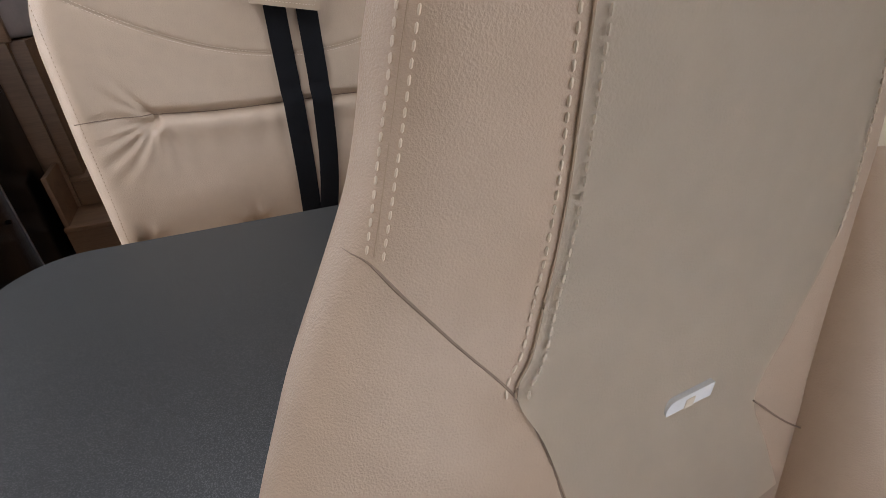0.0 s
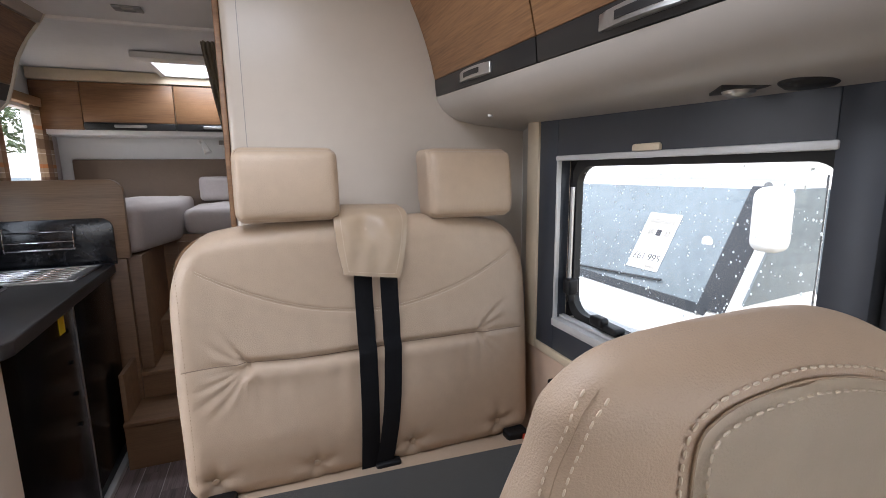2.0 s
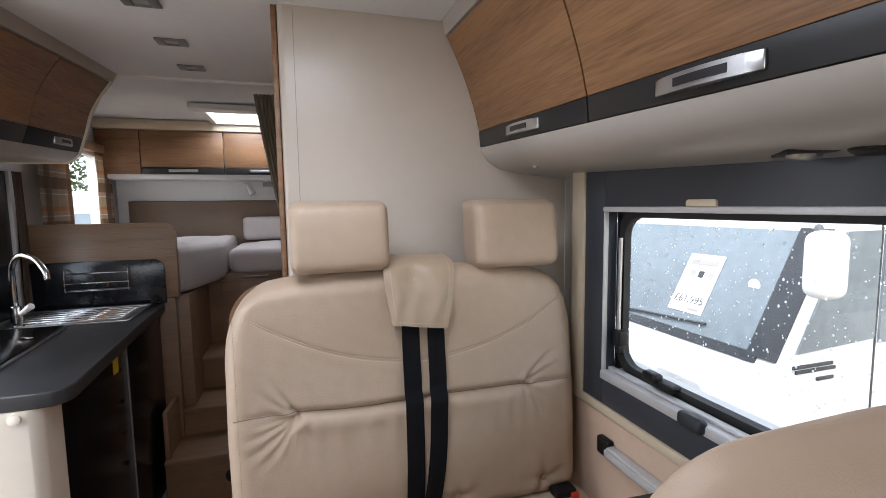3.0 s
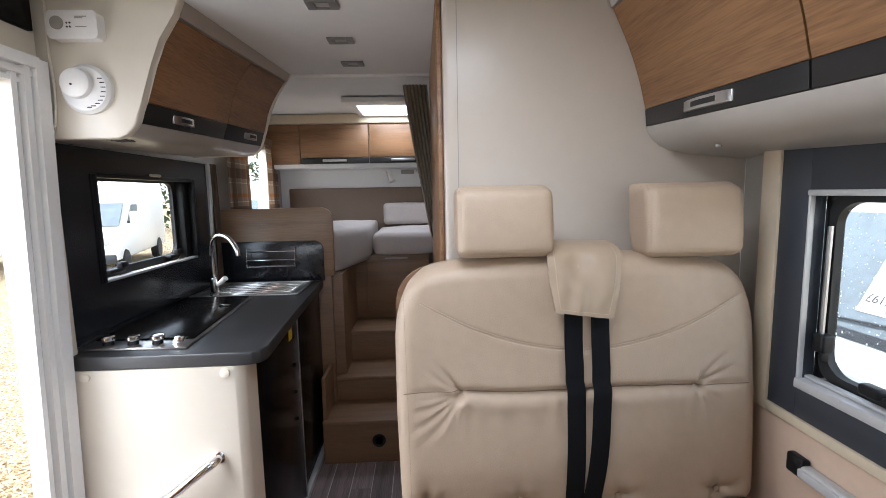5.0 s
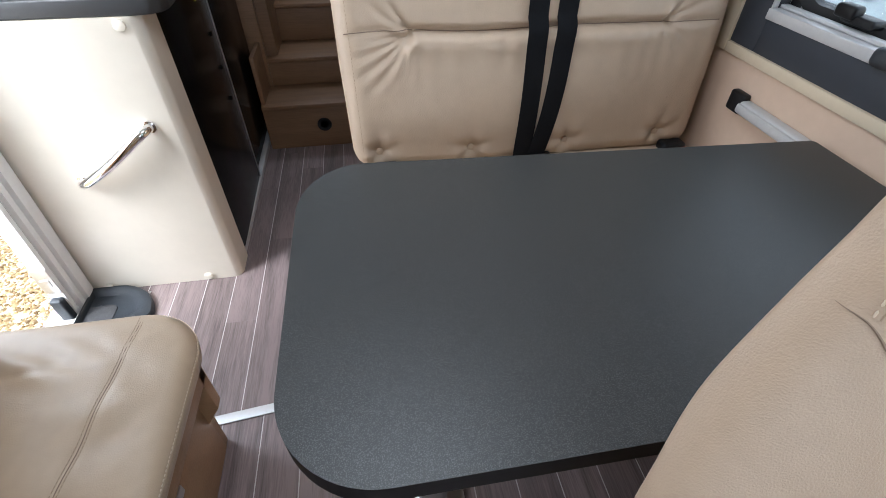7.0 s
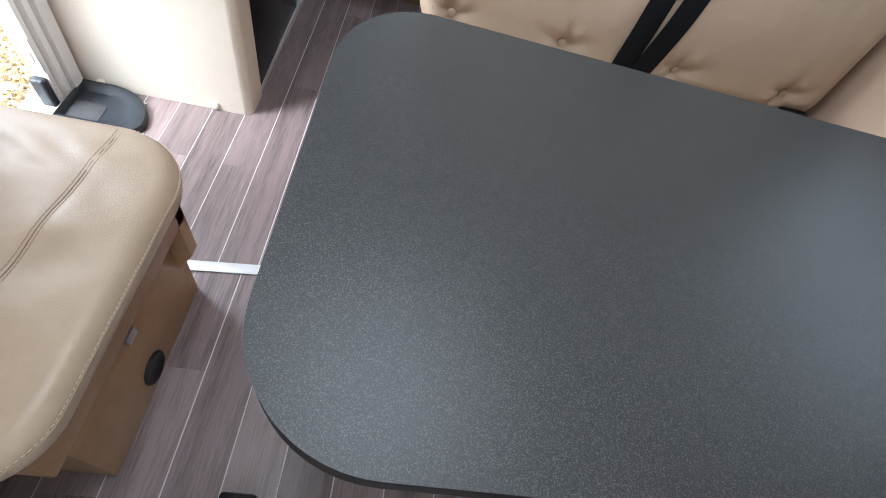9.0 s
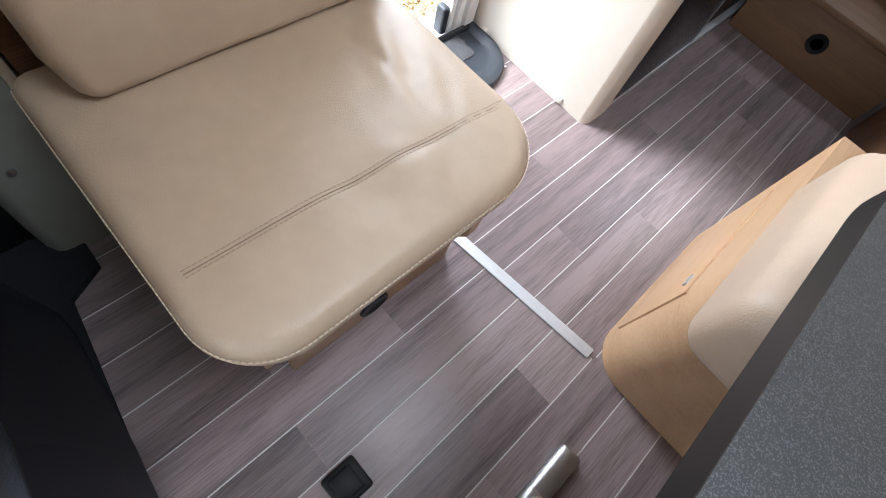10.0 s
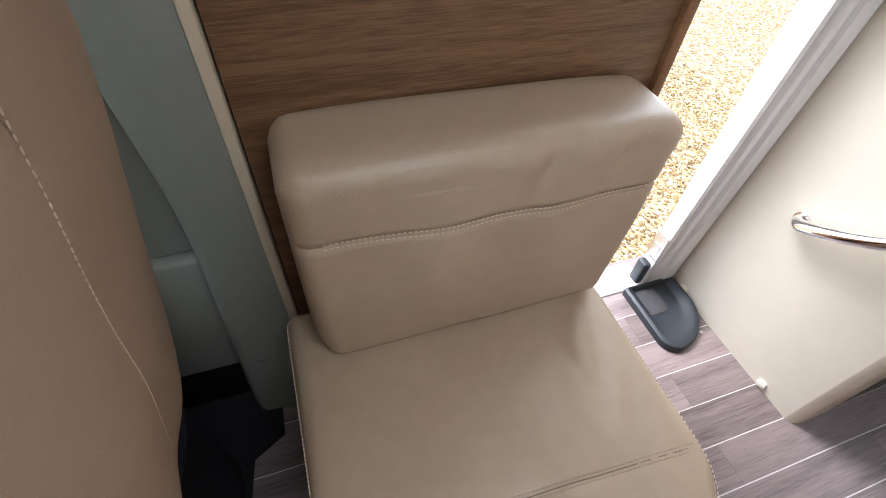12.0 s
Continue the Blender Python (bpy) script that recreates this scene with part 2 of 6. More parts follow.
drop_light = DROP.node_tree.nodes.new("ShaderNodeBsdfTranslucent")
drop_light.inputs[0].default_value = (0.92, 0.95, 0.97, 1)
DROP.node_tree.links.new(drop_light.outputs[0], DROP.node_tree.nodes["Material Output"].inputs[0])
PAPER = material("price_paper", (0.80, 0.80, 0.78), 0.6, vary=0.03, scale=20)
HEDGE = material("far_hedge", (0.06, 0.085, 0.035), 0.9, vary=0.5, scale=2, bump=0.8, bump_scale=8)


def plaid():
    m = material("plaid_curtain_cloth", (0.42, 0.33, 0.24), 0.85, vary=0.1, scale=30, bump=0.3, bump_scale=500)
    n, l = m.node_tree.nodes, m.node_tree.links
    b = n["Principled BSDF"]
    old = b.inputs["Base Color"].links[0].from_socket
    tc, sep = n.new("ShaderNodeTexCoord"), n.new("ShaderNodeSeparateXYZ")
    l.new(tc.outputs["Object"], sep.inputs[0])
    for axis, scale, at, width, color in (("Z", 4.6, 0.30, 0.26, (0.16, 0.09, 0.055)), ("Z", 4.6, 0.72, 0.10, (0.50, 0.20, 0.06)), ("Z", 9.2, 0.1, 0.05, (0.75, 0.70, 0.62)), ("Y", 9.0, 0.35, 0.3, (0.20, 0.12, 0.07))):
        mul, fr, sub, ab, lt, mix = (n.new("ShaderNodeMath") for _ in range(5)), None, None, None, None, n.new("ShaderNodeMixRGB")
        a1, a2, a3, a4, a5 = mul
        a1.operation, a1.inputs[1].default_value = "MULTIPLY", scale
        a2.operation = "FRACT"
        a3.operation, a3.inputs[1].default_value = "SUBTRACT", at
        a4.operation = "ABSOLUTE"
        a5.operation, a5.inputs[1].default_value = "LESS_THAN", width / 2
        l.new(sep.outputs[axis], a1.inputs[0])
        for p, q in ((a1, a2), (a2, a3), (a3, a4), (a4, a5)):
            l.new(p.outputs[0], q.inputs[0])
        half = n.new("ShaderNodeMath")
        half.operation, half.inputs[1].default_value = "MULTIPLY", 0.75
        l.new(a5.outputs[0], half.inputs[0])
        l.new(half.outputs[0], mix.inputs[0])
        l.new(old, mix.inputs[1])
        mix.inputs[2].default_value = (*color, 1)
        old = mix.outputs[0]
    l.new(old, b.inputs["Base Color"])
    return m


PLAID = plaid()


def gravel_material():
    m = material("golden_gravel", (0.50, 0.38, 0.20), 0.85, vary=0.1, scale=1.5)
    n, l = m.node_tree.nodes, m.node_tree.links
    b = n["Principled BSDF"]
    tc, vor, ramp, bp = n.new("ShaderNodeTexCoord"), n.new("ShaderNodeTexVoronoi"), n.new("ShaderNodeValToRGB"), n.new("ShaderNodeBump")
    vor.inputs["Scale"].default_value = 55
    l.new(tc.outputs["Object"], vor.inputs["Vector"])
    sep = n.new("ShaderNodeSeparateColor")
    l.new(vor.outputs["Color"], sep.inputs[0])
    l.new(sep.outputs[0], ramp.inputs[0])
    ramp.color_ramp.elements[0].color, ramp.color_ramp.elements[1].color = (0.14, 0.085, 0.034, 1), (0.58, 0.50, 0.37, 1)
    mid = ramp.color_ramp.elements.new(0.5)
    mid.color = (0.37, 0.26, 0.115, 1)
    l.new(ramp.outputs[0], b.inputs["Base Color"])
    bp.inputs["Strength"].default_value, bp.inputs["Distance"].default_value, bp.invert = 1.0, 0.012, True
    l.new(vor.outputs["Distance"], bp.inputs["Height"])
    l.new(bp.outputs[0], b.inputs["Normal"])
    return m


GRAVEL = gravel_material()

# ---- building helpers ----
PLACE = {}


def thing(name, at, label, category, group="", kind=""):
    ob = new(name)
    ob.empty_display_size = 0.05
    ob.location = at
    PLACE[ob.name] = Vector(at)
    return tagged(ob, label, category, group, kind)


def part(name, bm, mat, parent=None, label="", sharp=38, category="", kind="", group="", mats=()):
    """Links a bmesh as one mesh object, under a thing or a part where one is given. Its vertices come in world places."""
    if bm.verts:
        low = Vector([min(v.co[i] for v in bm.verts) for i in range(3)])
        high = Vector([max(v.co[i] for v in bm.verts) for i in range(3)])
        mid = (low + high) / 2
    else:
        mid = Vector()
    bmesh.ops.translate(bm, verts=bm.verts, vec=-mid)
    bmesh.ops.recalc_face_normals(bm, faces=bm.faces)
    me = bpy.data.meshes.new(name)
    bm.to_mesh(me)
    bm.free()
    for m in (mat, *mats):
        me.materials.append(m)
    me.polygons.foreach_set("use_smooth", [True] * len(me.polygons))
    me.set_sharp_from_angle(angle=radians(sharp))
    ob = new(name, me)
    ob.location = mid
    PLACE[ob.name] = mid
    if parent:
        ob.parent = parent
        ob.matrix_parent_inverse = Matrix.Translation(-PLACE[parent.name])
    tagged(ob, label, category, group, kind)
    return ob


def solid(name, bm, mat, label, category, kind="", group="", sharp=38):
    return part(name, bm, mat, None, label, sharp, category, kind, group)


def bevelled(bm, r, seg=2, edges=None):
    if r > 0:
        bmesh.ops.bevel(bm, geom=edges or bm.edges[:], offset=r, segments=seg, profile=0.5, affect="EDGES", clamp_overlap=True)
    return bm


def box(x0, x1, y0, y1, z0, z1, r=0.003, seg=2):
    bm = bmesh.new()
    bmesh.ops.create_cube(bm, size=1)
    for v in bm.verts:
        v.co = Vector(((x0 + x1) / 2 + v.co.x * (x1 - x0), (y0 + y1) / 2 + v.co.y * (y1 - y0), (z0 + z1) / 2 + v.co.z * (z1 - z0)))
    return bevelled(bm, min(r, 0.45 * min(x1 - x0, y1 - y0, z1 - z0)), seg)


def merge(*bms):
    out = bmesh.new()
    for b in bms:
        me = bpy.data.meshes.new("t")
        b.to_mesh(me)
        b.free()
        out.from_mesh(me)
        bpy.data.meshes.remove(me)
    return out


def prism(points, axis, a, b, r=0.0, seg=2):
    """A flat outline pushed along an axis. points: the two other coordinates, in the order x, y, z."""
    def put(p, d):
        return {"x": (d, p[0], p[1]), "y": (p[0], d, p[1]), "z": (p[0], p[1], d)}[axis]
    bm = bmesh.new()
    one = [bm.verts.new(put(p, a)) for p in points]
    two = [bm.verts.new(put(p, b)) for p in points]
    bm.faces.new(one)
    bm.faces.new(two[::-1])
    for i in range(len(points)):
        j = (i + 1) % len(points)
        bm.faces.new((one[i], two[i], two[j], one[j]))
    if r:
        rim = [e for e in bm.edges if len({tuple(f.normal.to_tuple(2)) for f in e.link_faces}) > 1 and ((e.verts[0] in one and e.verts[1] in one) or (e.verts[0] in two and e.verts[1] in two))]
        bevelled(bm, r, seg, rim)
    return bm


def rounded(x0, x1, y0, y1, radii, n=8):
    """Outline of a rectangle with its own radius at each corner: (x0 y0), (x1 y0), (x1 y1), (x0 y1)."""
    out = []
    for (cx, cy, sx, sy, start), r in zip(((x0, y0, 1, 1, 180), (x1, y0, -1, 1, 270), (x1, y1, -1, -1, 0), (x0, y1, 1, -1, 90)), radii):
        if r <= 0:
            out.append((cx, cy))
            continue
        for i in range(n + 1):
            a = radians(start + 90 * i / n)
            out.append((cx + sx * r + r * math.cos(a), cy + sy * r + r * math.sin(a)))
    return out


def smooth_line(points, n=8):
    """Catmull-Rom through the points."""
    p = [Vector(q) for q in points]
    p = [2 * p[0] - p[1]] + p + [2 * p[-1] - p[-2]]
    out = []
    for i in range(1, len(p) - 2):
        for k in range(n):
            t = k / n
            out.append(0.5 * (2 * p[i] + (p[i + 1] - p[i - 1]) * t + (2 * p[i - 1] - 5 * p[i] + 4 * p[i + 1] - p[i + 2]) * t * t + (3 * p[i] - p[i - 1] - 3 * p[i + 1] + p[i + 2]) * t ** 3))
    return out + [p[-2]]


def tube(points, r, n=10, flat=1.0):
    """A round bar along a line; r may be a list, one for each point."""
    bm, rings, up = bmesh.new(), [], Vector((0.13, 0.21, 0.97))
    points = [Vector(p) for p in points]
    for i, p in enumerate(points):
        d = (points[min(i + 1, len(points) - 1)] - points[max(i - 1, 0)]).normalized()
        side = d.cross(up).normalized() if abs(d.dot(up)) < 0.98 else d.cross(Vector((1, 0, 0))).normalized()
        other = side.cross(d)
        rr = r[i] if isinstance(r, (list, tuple)) else r
        rings.append([bm.verts.new(p + rr * (math.cos(2 * math.pi * k / n) * side + flat * math.sin(2 * math.pi * k / n) * other)) for k in range(n)])
    for a, b in zip(rings, rings[1:]):
        for k in range(n):
            bm.faces.new((a[k], a[(k + 1) % n], b[(k + 1) % n], b[k]))
    bm.faces.new(rings[0][::-1])
    bm.faces.new(rings[-1])
    return bm


def ribbon(points, across, width, thick):
    """A strap with a flat section along a line; across: its width's direction."""
    bm, rings, across = bmesh.new(), [], Vector(across).normalized()
    points = [Vector(p) for p in points]
    for i, p in enumerate(points):
        d = (points[min(i + 1, len(points) - 1)] - points[max(i - 1, 0)]).normalized()
        nrm = d.cross(across).normalized()
        w, h = across * width / 2, nrm * thick / 2
        rings.append([bm.verts.new(p + a * w + b * h) for a, b in ((-1, -0.5), (-0.9, -1), (0.9, -1), (1, -0.5), (1, 0.5), (0.9, 1), (-0.9, 1), (-1, 0.5))])
    for a, b in zip(rings, rings[1:]):
        for k in range(8):
            bm.faces.new((a[k], a[(k + 1) % 8], b[(k + 1) % 8], b[k]))
    bm.faces.new(rings[0][::-1])
    bm.faces.new(rings[-1])
    return bm


def lathe(profile, at, axis="z", n=24):
    """Turned form: profile of (radius, height)."""
    bm, rings = bmesh.new(), []
    for r, h in profile:
        ring = []
        for k in range(n):
            a = 2 * math.pi * k / n
            u, v = r * math.cos(a), r * math.sin(a)
            p = {"z": (u, v, h), "x": (h, u, v), "y": (u, h, v)}[axis]
            ring.append(bm.verts.new(Vector(at) + Vector(p)))
        rings.append(ring)
    for a, b in zip(rings, rings[1:]):
        for k in range(n):
            bm.faces.new((a[k], a[(k + 1) % n], b[(k + 1) % n], b[k]))
    bm.faces.new(rings[0][::-1])
    bm.faces.new(rings[-1])
    return bm


def soft_box(lo, hi, r, cells=(24, 24, 10), shape=None):
    """A padded box: rounded edges, cells along x, y, z; shape(p, n, u) moves each point (u: place in the box from -1 to 1)."""
    lo, hi = Vector(lo), Vector(hi)
    mid, half = (lo + hi) / 2, (hi - lo) / 2
    bm, made = bmesh.new(), {}

    def corner(i, j, k):
        key = (i, j, k)
        if key not in made:
            u = Vector((2 * i / cells[0] - 1, 2 * j / cells[1] - 1, 2 * k / cells[2] - 1))
            q = Vector([half[a] * math.sin(u[a] * math.pi / 2) if cells[a] < 40 else half[a] * u[a] for a in range(3)])
            core = Vector([max(-half[a] + r, min(half[a] - r, q[a])) if half[a] > r else 0 for a in range(3)])
            d = q - core
            nrm = d.normalized() if d.length > 1e-9 else Vector([1 if u[a] == 1 else -1 if u[a] == -1 else 0 for a in range(3)])
            p = mid + core + nrm * min(r, 1.0 * r) if d.length > 1e-9 else mid + q
            if shape:
                p = shape(p, nrm, u)
            made[key] = bm.verts.new(p)
        return made[key]

    def side(fix, at, a, b):
        for i in range(cells[a]):
            for j in range(cells[b]):
                ids = []
                for di, dj in ((0, 0), (1, 0), (1, 1), (0, 1)):
                    c = [0, 0, 0]
                    c[fix], c[a], c[b] = at, i + di, j + dj
                    ids.append(corner(*c))
                bm.faces.new(ids)
    for fix, a, b in ((0, 1, 2), (1, 0, 2), (2, 0, 1)):
        side(fix, 0, a, b)
        side(fix, cells[fix], a, b)
    return bm


def stitches(points, length=0.006, gap=0.003, r=0.0009):
    """Thread stitches along a line, one short bead after another."""
    out = bmesh.new()
    pts = [Vector(p) for p in points]
    run, want, on = 0.0, 0.0, None
    total, marks = 0.0, [0.0]
    for a, b in zip(pts, pts[1:]):
        total += (b - a).length
        marks.append(total)

    def at(s):
        for i in range(len(pts) - 1):
            if marks[i + 1] >= s:
                f = (s - marks[i]) / max(1e-9, marks[i + 1] - marks[i])
                return pts[i].lerp(pts[i + 1], f)
        return pts[-1]
    s = 0.0
    verts, faces = [], []
    while s + length < total:
        a, b = at(s), at(s + length)
        d = (b - a).normalized()
        side = d.cross(Vector((0.31, 0.52, 0.8))).normalized()
        other = d.cross(side)
        for f, rr in ((0, 0.35), (0.2, 1), (0.8, 1), (1, 0.35)):
            c = a.lerp(b, f)
            verts += [c + rr * r * (math.cos(k * math.pi / 2) * side + math.sin(k * math.pi / 2) * other) for k in range(4)]
        base = len(verts) - 16
        for q in range(3):
            for k in range(4):
                faces.append((base + 4 * q + k, base + 4 * q + (k + 1) % 4, base + 4 * q + 4 + (k + 1) % 4, base + 4 * q + 4 + k))
        s += length + gap
    vs = [out.verts.new(v) for v in verts]
    for f in faces:
        out.faces.new([vs[i] for i in f])
    return out


def bell(x, w):
    return math.exp(-(x / w) ** 2)


def cut_wall(x0, x1, y0, y1, z0, z1, holes, axis="x"):
    """A wall slab with rectangular openings (a0, a1, z0, z1) along y (axis x) or x (axis y)."""
    along = (y0, y1) if axis == "x" else (x0, x1)
    cuts = sorted({along[0], along[1], *(v for h in holes for v in h[:2])})
    rows = sorted({z0, z1, *(v for h in holes for v in h[2:])})
    bm, made = bmesh.new(), {}

    def vert(a, z, d):
        key = (a, z, d)
        if key not in made:
            made[key] = bm.verts.new((d, a, z) if axis == "x" else (a, d, z))
        return made[key]
    near, far = (x0, x1) if axis == "x" else (y0, y1)

    def full(i, j):
        if not (0 <= i < len(cuts) - 1 and 0 <= j < len(rows) - 1):
            return False
        a, z = (cuts[i] + cuts[i + 1]) / 2, (rows[j] + rows[j + 1]) / 2
        return not any(h[0] < a < h[1] and h[2] < z < h[3] for h in holes)
    for i in range(len(cuts) - 1):
        for j in range(len(rows) - 1):
            if not full(i, j):
                continue
            a, b, c, d = cuts[i], cuts[i + 1], rows[j], rows[j + 1]
            for w in (near, far):
                bm.faces.new([vert(p, q, w) for p, q in ((a, c), (b, c), (b, d), (a, d))])
            for di, dj, edge in ((-1, 0, ((a, c), (a, d))), (1, 0, ((b, c), (b, d))), (0, -1, ((a, c), (b, c))), (0, 1, ((a, d), (b, d)))):
                if not full(i + di, j + dj):
                    (p, q), (s, t) = edge
                    bm.faces.new((vert(p, q, near), vert(s, t, near), vert(s, t, far), vert(p, q, far)))
    return bm

# ---- structure ----
WL, WR, CEIL, REAR, PART = -1.45, 0.495, 1.93, 3.78, 1.47

# floor: planks with pale inlaid lines between them, along the vehicle
floor = solid("floor", box(-1.5, 0.62, -1.7, 3.9, -0.05, -0.0008, 0), GROUT, "grey-brown vinyl planks with white inlaid lines", "floor", "structure")
plank_meshes = {}


def plank(x0, x1, y0, y1):
    key = (round(x1 - x0, 4), round(y1 - y0, 4))
    if key not in plank_meshes:
        b = box(-(x1 - x0) / 2, (x1 - x0) / 2, -(y1 - y0) / 2, (y1 - y0) / 2, -0.005, 0, 0.0002, 1)
        me = bpy.data.meshes.new("plank")
        b.to_mesh(me)
        b.free()
        me.materials.append(PLANK)
        plank_meshes[key] = me
    ob = new("plank", plank_meshes[key])
    ob.location = ((x0 + x1) / 2, (y0 + y1) / 2, 0)
    ob.parent = floor
    ob.matrix_parent_inverse = Matrix.Translation(-PLACE[floor.name])


FLOOR_PLANKS = []
rng = random.Random(5)


def strip_y(x):
    """Middle of the aluminium strip where the two floor coverings meet."""
    return 0.919 + 0.1015 * (x + 0.754)


FRONT_JOINTS = {-1: 0.645, 0: 0.36, 1: 0.22, 2: 0.79}
REAR_JOINTS = {-1: (1.265, 2.05), 0: (1.68, 2.36), 1: (1.15, 2.20), 2: (1.382, 2.02), 3: (1.81,), -2: (1.55,)}
for i in range(-8, 13):
    x0, x1 = -0.754 + i * 0.109 + 0.0015, -0.754 + (i + 1) * 0.109 - 0.0015
    cuts = sorted([-1.7, strip_y((x0 + x1) / 2), FRONT_JOINTS.get(i, rng.uniform(0.1, 0.7)), rng.uniform(-1.3, -0.6)])
    FLOOR_PLANKS += [(x0, x1, a + 0.0001, b - 0.0001) for a, b in zip(cuts, cuts[1:])]
for i in range(-7, 14):
    x0, x1 = -0.82 + i * 0.0995 + 0.0015, -0.82 + (i + 1) * 0.0995 - 0.0015
    cuts = sorted([3.9, strip_y((x0 + x1) / 2), *REAR_JOINTS.get(i, (rng.uniform(1.1, 1.6), rng.uniform(1.9, 2.6)))])
    FLOOR_PLANKS += [(x0, x1, a + 0.0001, b - 0.0001) for a, b in zip(cuts, cuts[1:])]

# ceiling, side walls, rear wall, cab shell
ceiling = solid("ceiling", merge(cut_wall(-1.5, 0.62, -1.7, 2.33, CEIL, CEIL + 0.04, [], "x"), box(-1.5, -0.75, 2.33, 3.9, CEIL + 0.03, CEIL + 0.07, 0), box(-0.40, 0.62, 2.33, 3.9, CEIL + 0.03, CEIL + 0.07, 0), box(-0.75, -0.40, 2.33, 3.07, CEIL + 0.03, CEIL + 0.07, 0), box(-0.75, -0.40, 3.47, 3.9, CEIL + 0.03, CEIL + 0.07, 0)), CEILING, "white fabric-lined motorhome ceiling", "ceiling", "structure")
solid("wall_left", cut_wall(WL - 0.04, WL, -1.7, 3.9, -0.06, 2.0, [(0.97, 1.44, -0.06, 1.76), (1.73, 2.40, 1.10, 1.47), (2.98, 3.50, 1.15, 1.72)]), CEILING, "white-lined side wall with entrance door opening", "wall", "structure")
solid("wall_right", cut_wall(0.60, 0.64, -1.7, 3.9, -0.06, 2.0, [(0.46, 1.26, 0.945, 1.37), (-1.15, -0.25, 1.02, 1.50)]), CEILING, "side wall with dinette window opening", "wall", "structure")
solid("wall_rear", box(-1.5, 0.64, REAR, REAR + 0.04, -0.06, 2.0, 0), CEILING, "white rear wall above the bed", "wall", "structure")
solid("wall_front", cut_wall(-1.5, 0.64, -1.74, -1.7, -0.06, 2.0, [(-1.25, 0.35, 1.0, 1.8)], "y"), PILLAR, "grey cab front with windscreen opening", "wall", "structure")
solid("trim", box(-0.94, -0.30, 2.315, 2.335, 1.918, 1.945, 0.003), WHITE, "white ceiling rail between galley and bedroom", "rail", "structure")
solid("trim", box(-0.80, -0.36, 2.92, 3.02, 1.925, 1.955, 0.004), WHITE, "white roller blind housing beside the rooflight", "blind housing", "structure")
sky_pane = thing("rooflight", (-0.575, 3.27, 1.96), "white framed rooflight over the bed", "rooflight", "", "structure")
part("frame", merge(box(-0.77, -0.735, 3.05, 3.49, 1.935, 1.99, 0.004), box(-0.415, -0.38, 3.05, 3.49, 1.935, 1.99, 0.004), box(-0.735, -0.415, 3.05, 3.085, 1.935, 1.99, 0.004), box(-0.735, -0.415, 3.455, 3.49, 1.935, 1.99, 0.004)), WHITE, sky_pane)
part("pane", box(-0.74, -0.41, 3.08, 3.46, 1.992, 1.998, 0), GLASS, sky_pane).visible_shadow = False

# washroom block behind the bench, its cream front panel with a rounded edge
front = [(-0.285 + 0.02 - 0.02 * math.cos(a), PART + 0.02 - 0.02 * math.sin(a)) for a in [k * math.pi / 12 for k in range(7)]]
solid("partition_wall", prism([*front, (0.60, PART), (0.60, PART + 0.05), (-0.285, PART + 0.05)], "z", 0, CEIL), CREAM_WALL, "cream laminate partition behind the bench seat", "partition", "structure")
solid("partition_trim", box(-0.2445, -0.2425, PART - 0.0006, PART + 0.004, 0.02, CEIL - 0.01, 0), GREY_PROFILE, "thin vertical joint in the cream partition", "trim", "structure")
solid("washroom_wall", merge(box(-0.300, -0.286, PART + 0.01, 2.36, 0, CEIL, 0.002), box(-0.30, 0.60, 2.34, 2.36, 0, CEIL, 0)), OAK_X, "brown oak washroom side panel", "wall", "structure")
solid("partition_corner", prism([(0.60, PART - 0.002), (0.50, 1.257), (0.60, 1.257)], "z", 0.6, 1.52), GREY_PROFILE, "grey corner filler beside the dinette window", "filler panel", "structure")

# ---- dinette window wall ----
lower = thing("lower_wall_panel", (0.5, 0.7, 0.43), "peach-beige lower side wall panel with pale top trim", "wall panel", "", "structure")
part("panel", box(WR, 0.60, -0.3, 1.475, 0, 0.838, 0.002), LOWER_WALL, lower)
part("top_trim", box(WR - 0.006, 0.60, 0.30, 1.2, 0.838, 0.862, 0.003), CREAM_TRIM, lower, "pale horizontal trim")
part("side_trim", box(WR - 0.006, 0.60, 1.2, 1.257, 0.838, 1.5, 0.004), CREAM_TRIM, lower, "pale vertical trim")

win = thing("window_1", (0.5, 0.82, 1.16), "grey framed acrylic dinette window with blind, wet outside", "window", "", "structure")
ring = lambda y0, y1, z0, z1, iy0, iy1, iz0, iz1, x0, x1, r: merge(box(x0, x1, y0, iy0, z0, z1, r), box(x0, x1, iy1, y1, z0, z1, r), box(x0, x1, iy0, iy1, z0, iz0, r), box(x0, x1, iy0, iy1, iz1, z1, r))
part("surround", ring(0.44, 1.2, 0.862, 1.49, 0.50, 1.118, 0.945, 1.372, WR, 0.535, 0.002), GREY_PANEL, win, "dark grey surround panel")
part("blind_rail", merge(box(WR - 0.003, 0.515, 0.495, 1.122, 1.366, 1.379, 0.003)), ALU_PAINT, win, "silver blind rail")
part("sill", merge(box(WR - 0.004, 0.53, 0.495, 1.122, 0.930, 0.952, 0.003), box(0.512, 0.530, 0.50, 1.118, 0.952, 0.960, 0.003)), ALU_PAINT, win, "silver sill profile")
part("side_rail", merge(box(WR - 0.0015, 0.506, 1.1145, 1.1195, 0.95, 1.366, 0.001)), ALU_PAINT, win, "silver side rail")
part("blind_tab", prism(rounded(0.785, 0.855, 1.379, 1.393, (0, 0, 0.006, 0.006), 4), "x", WR - 0.007, WR + 0.0, 0.002), CREAM_TRIM, win, "cream pull tab")
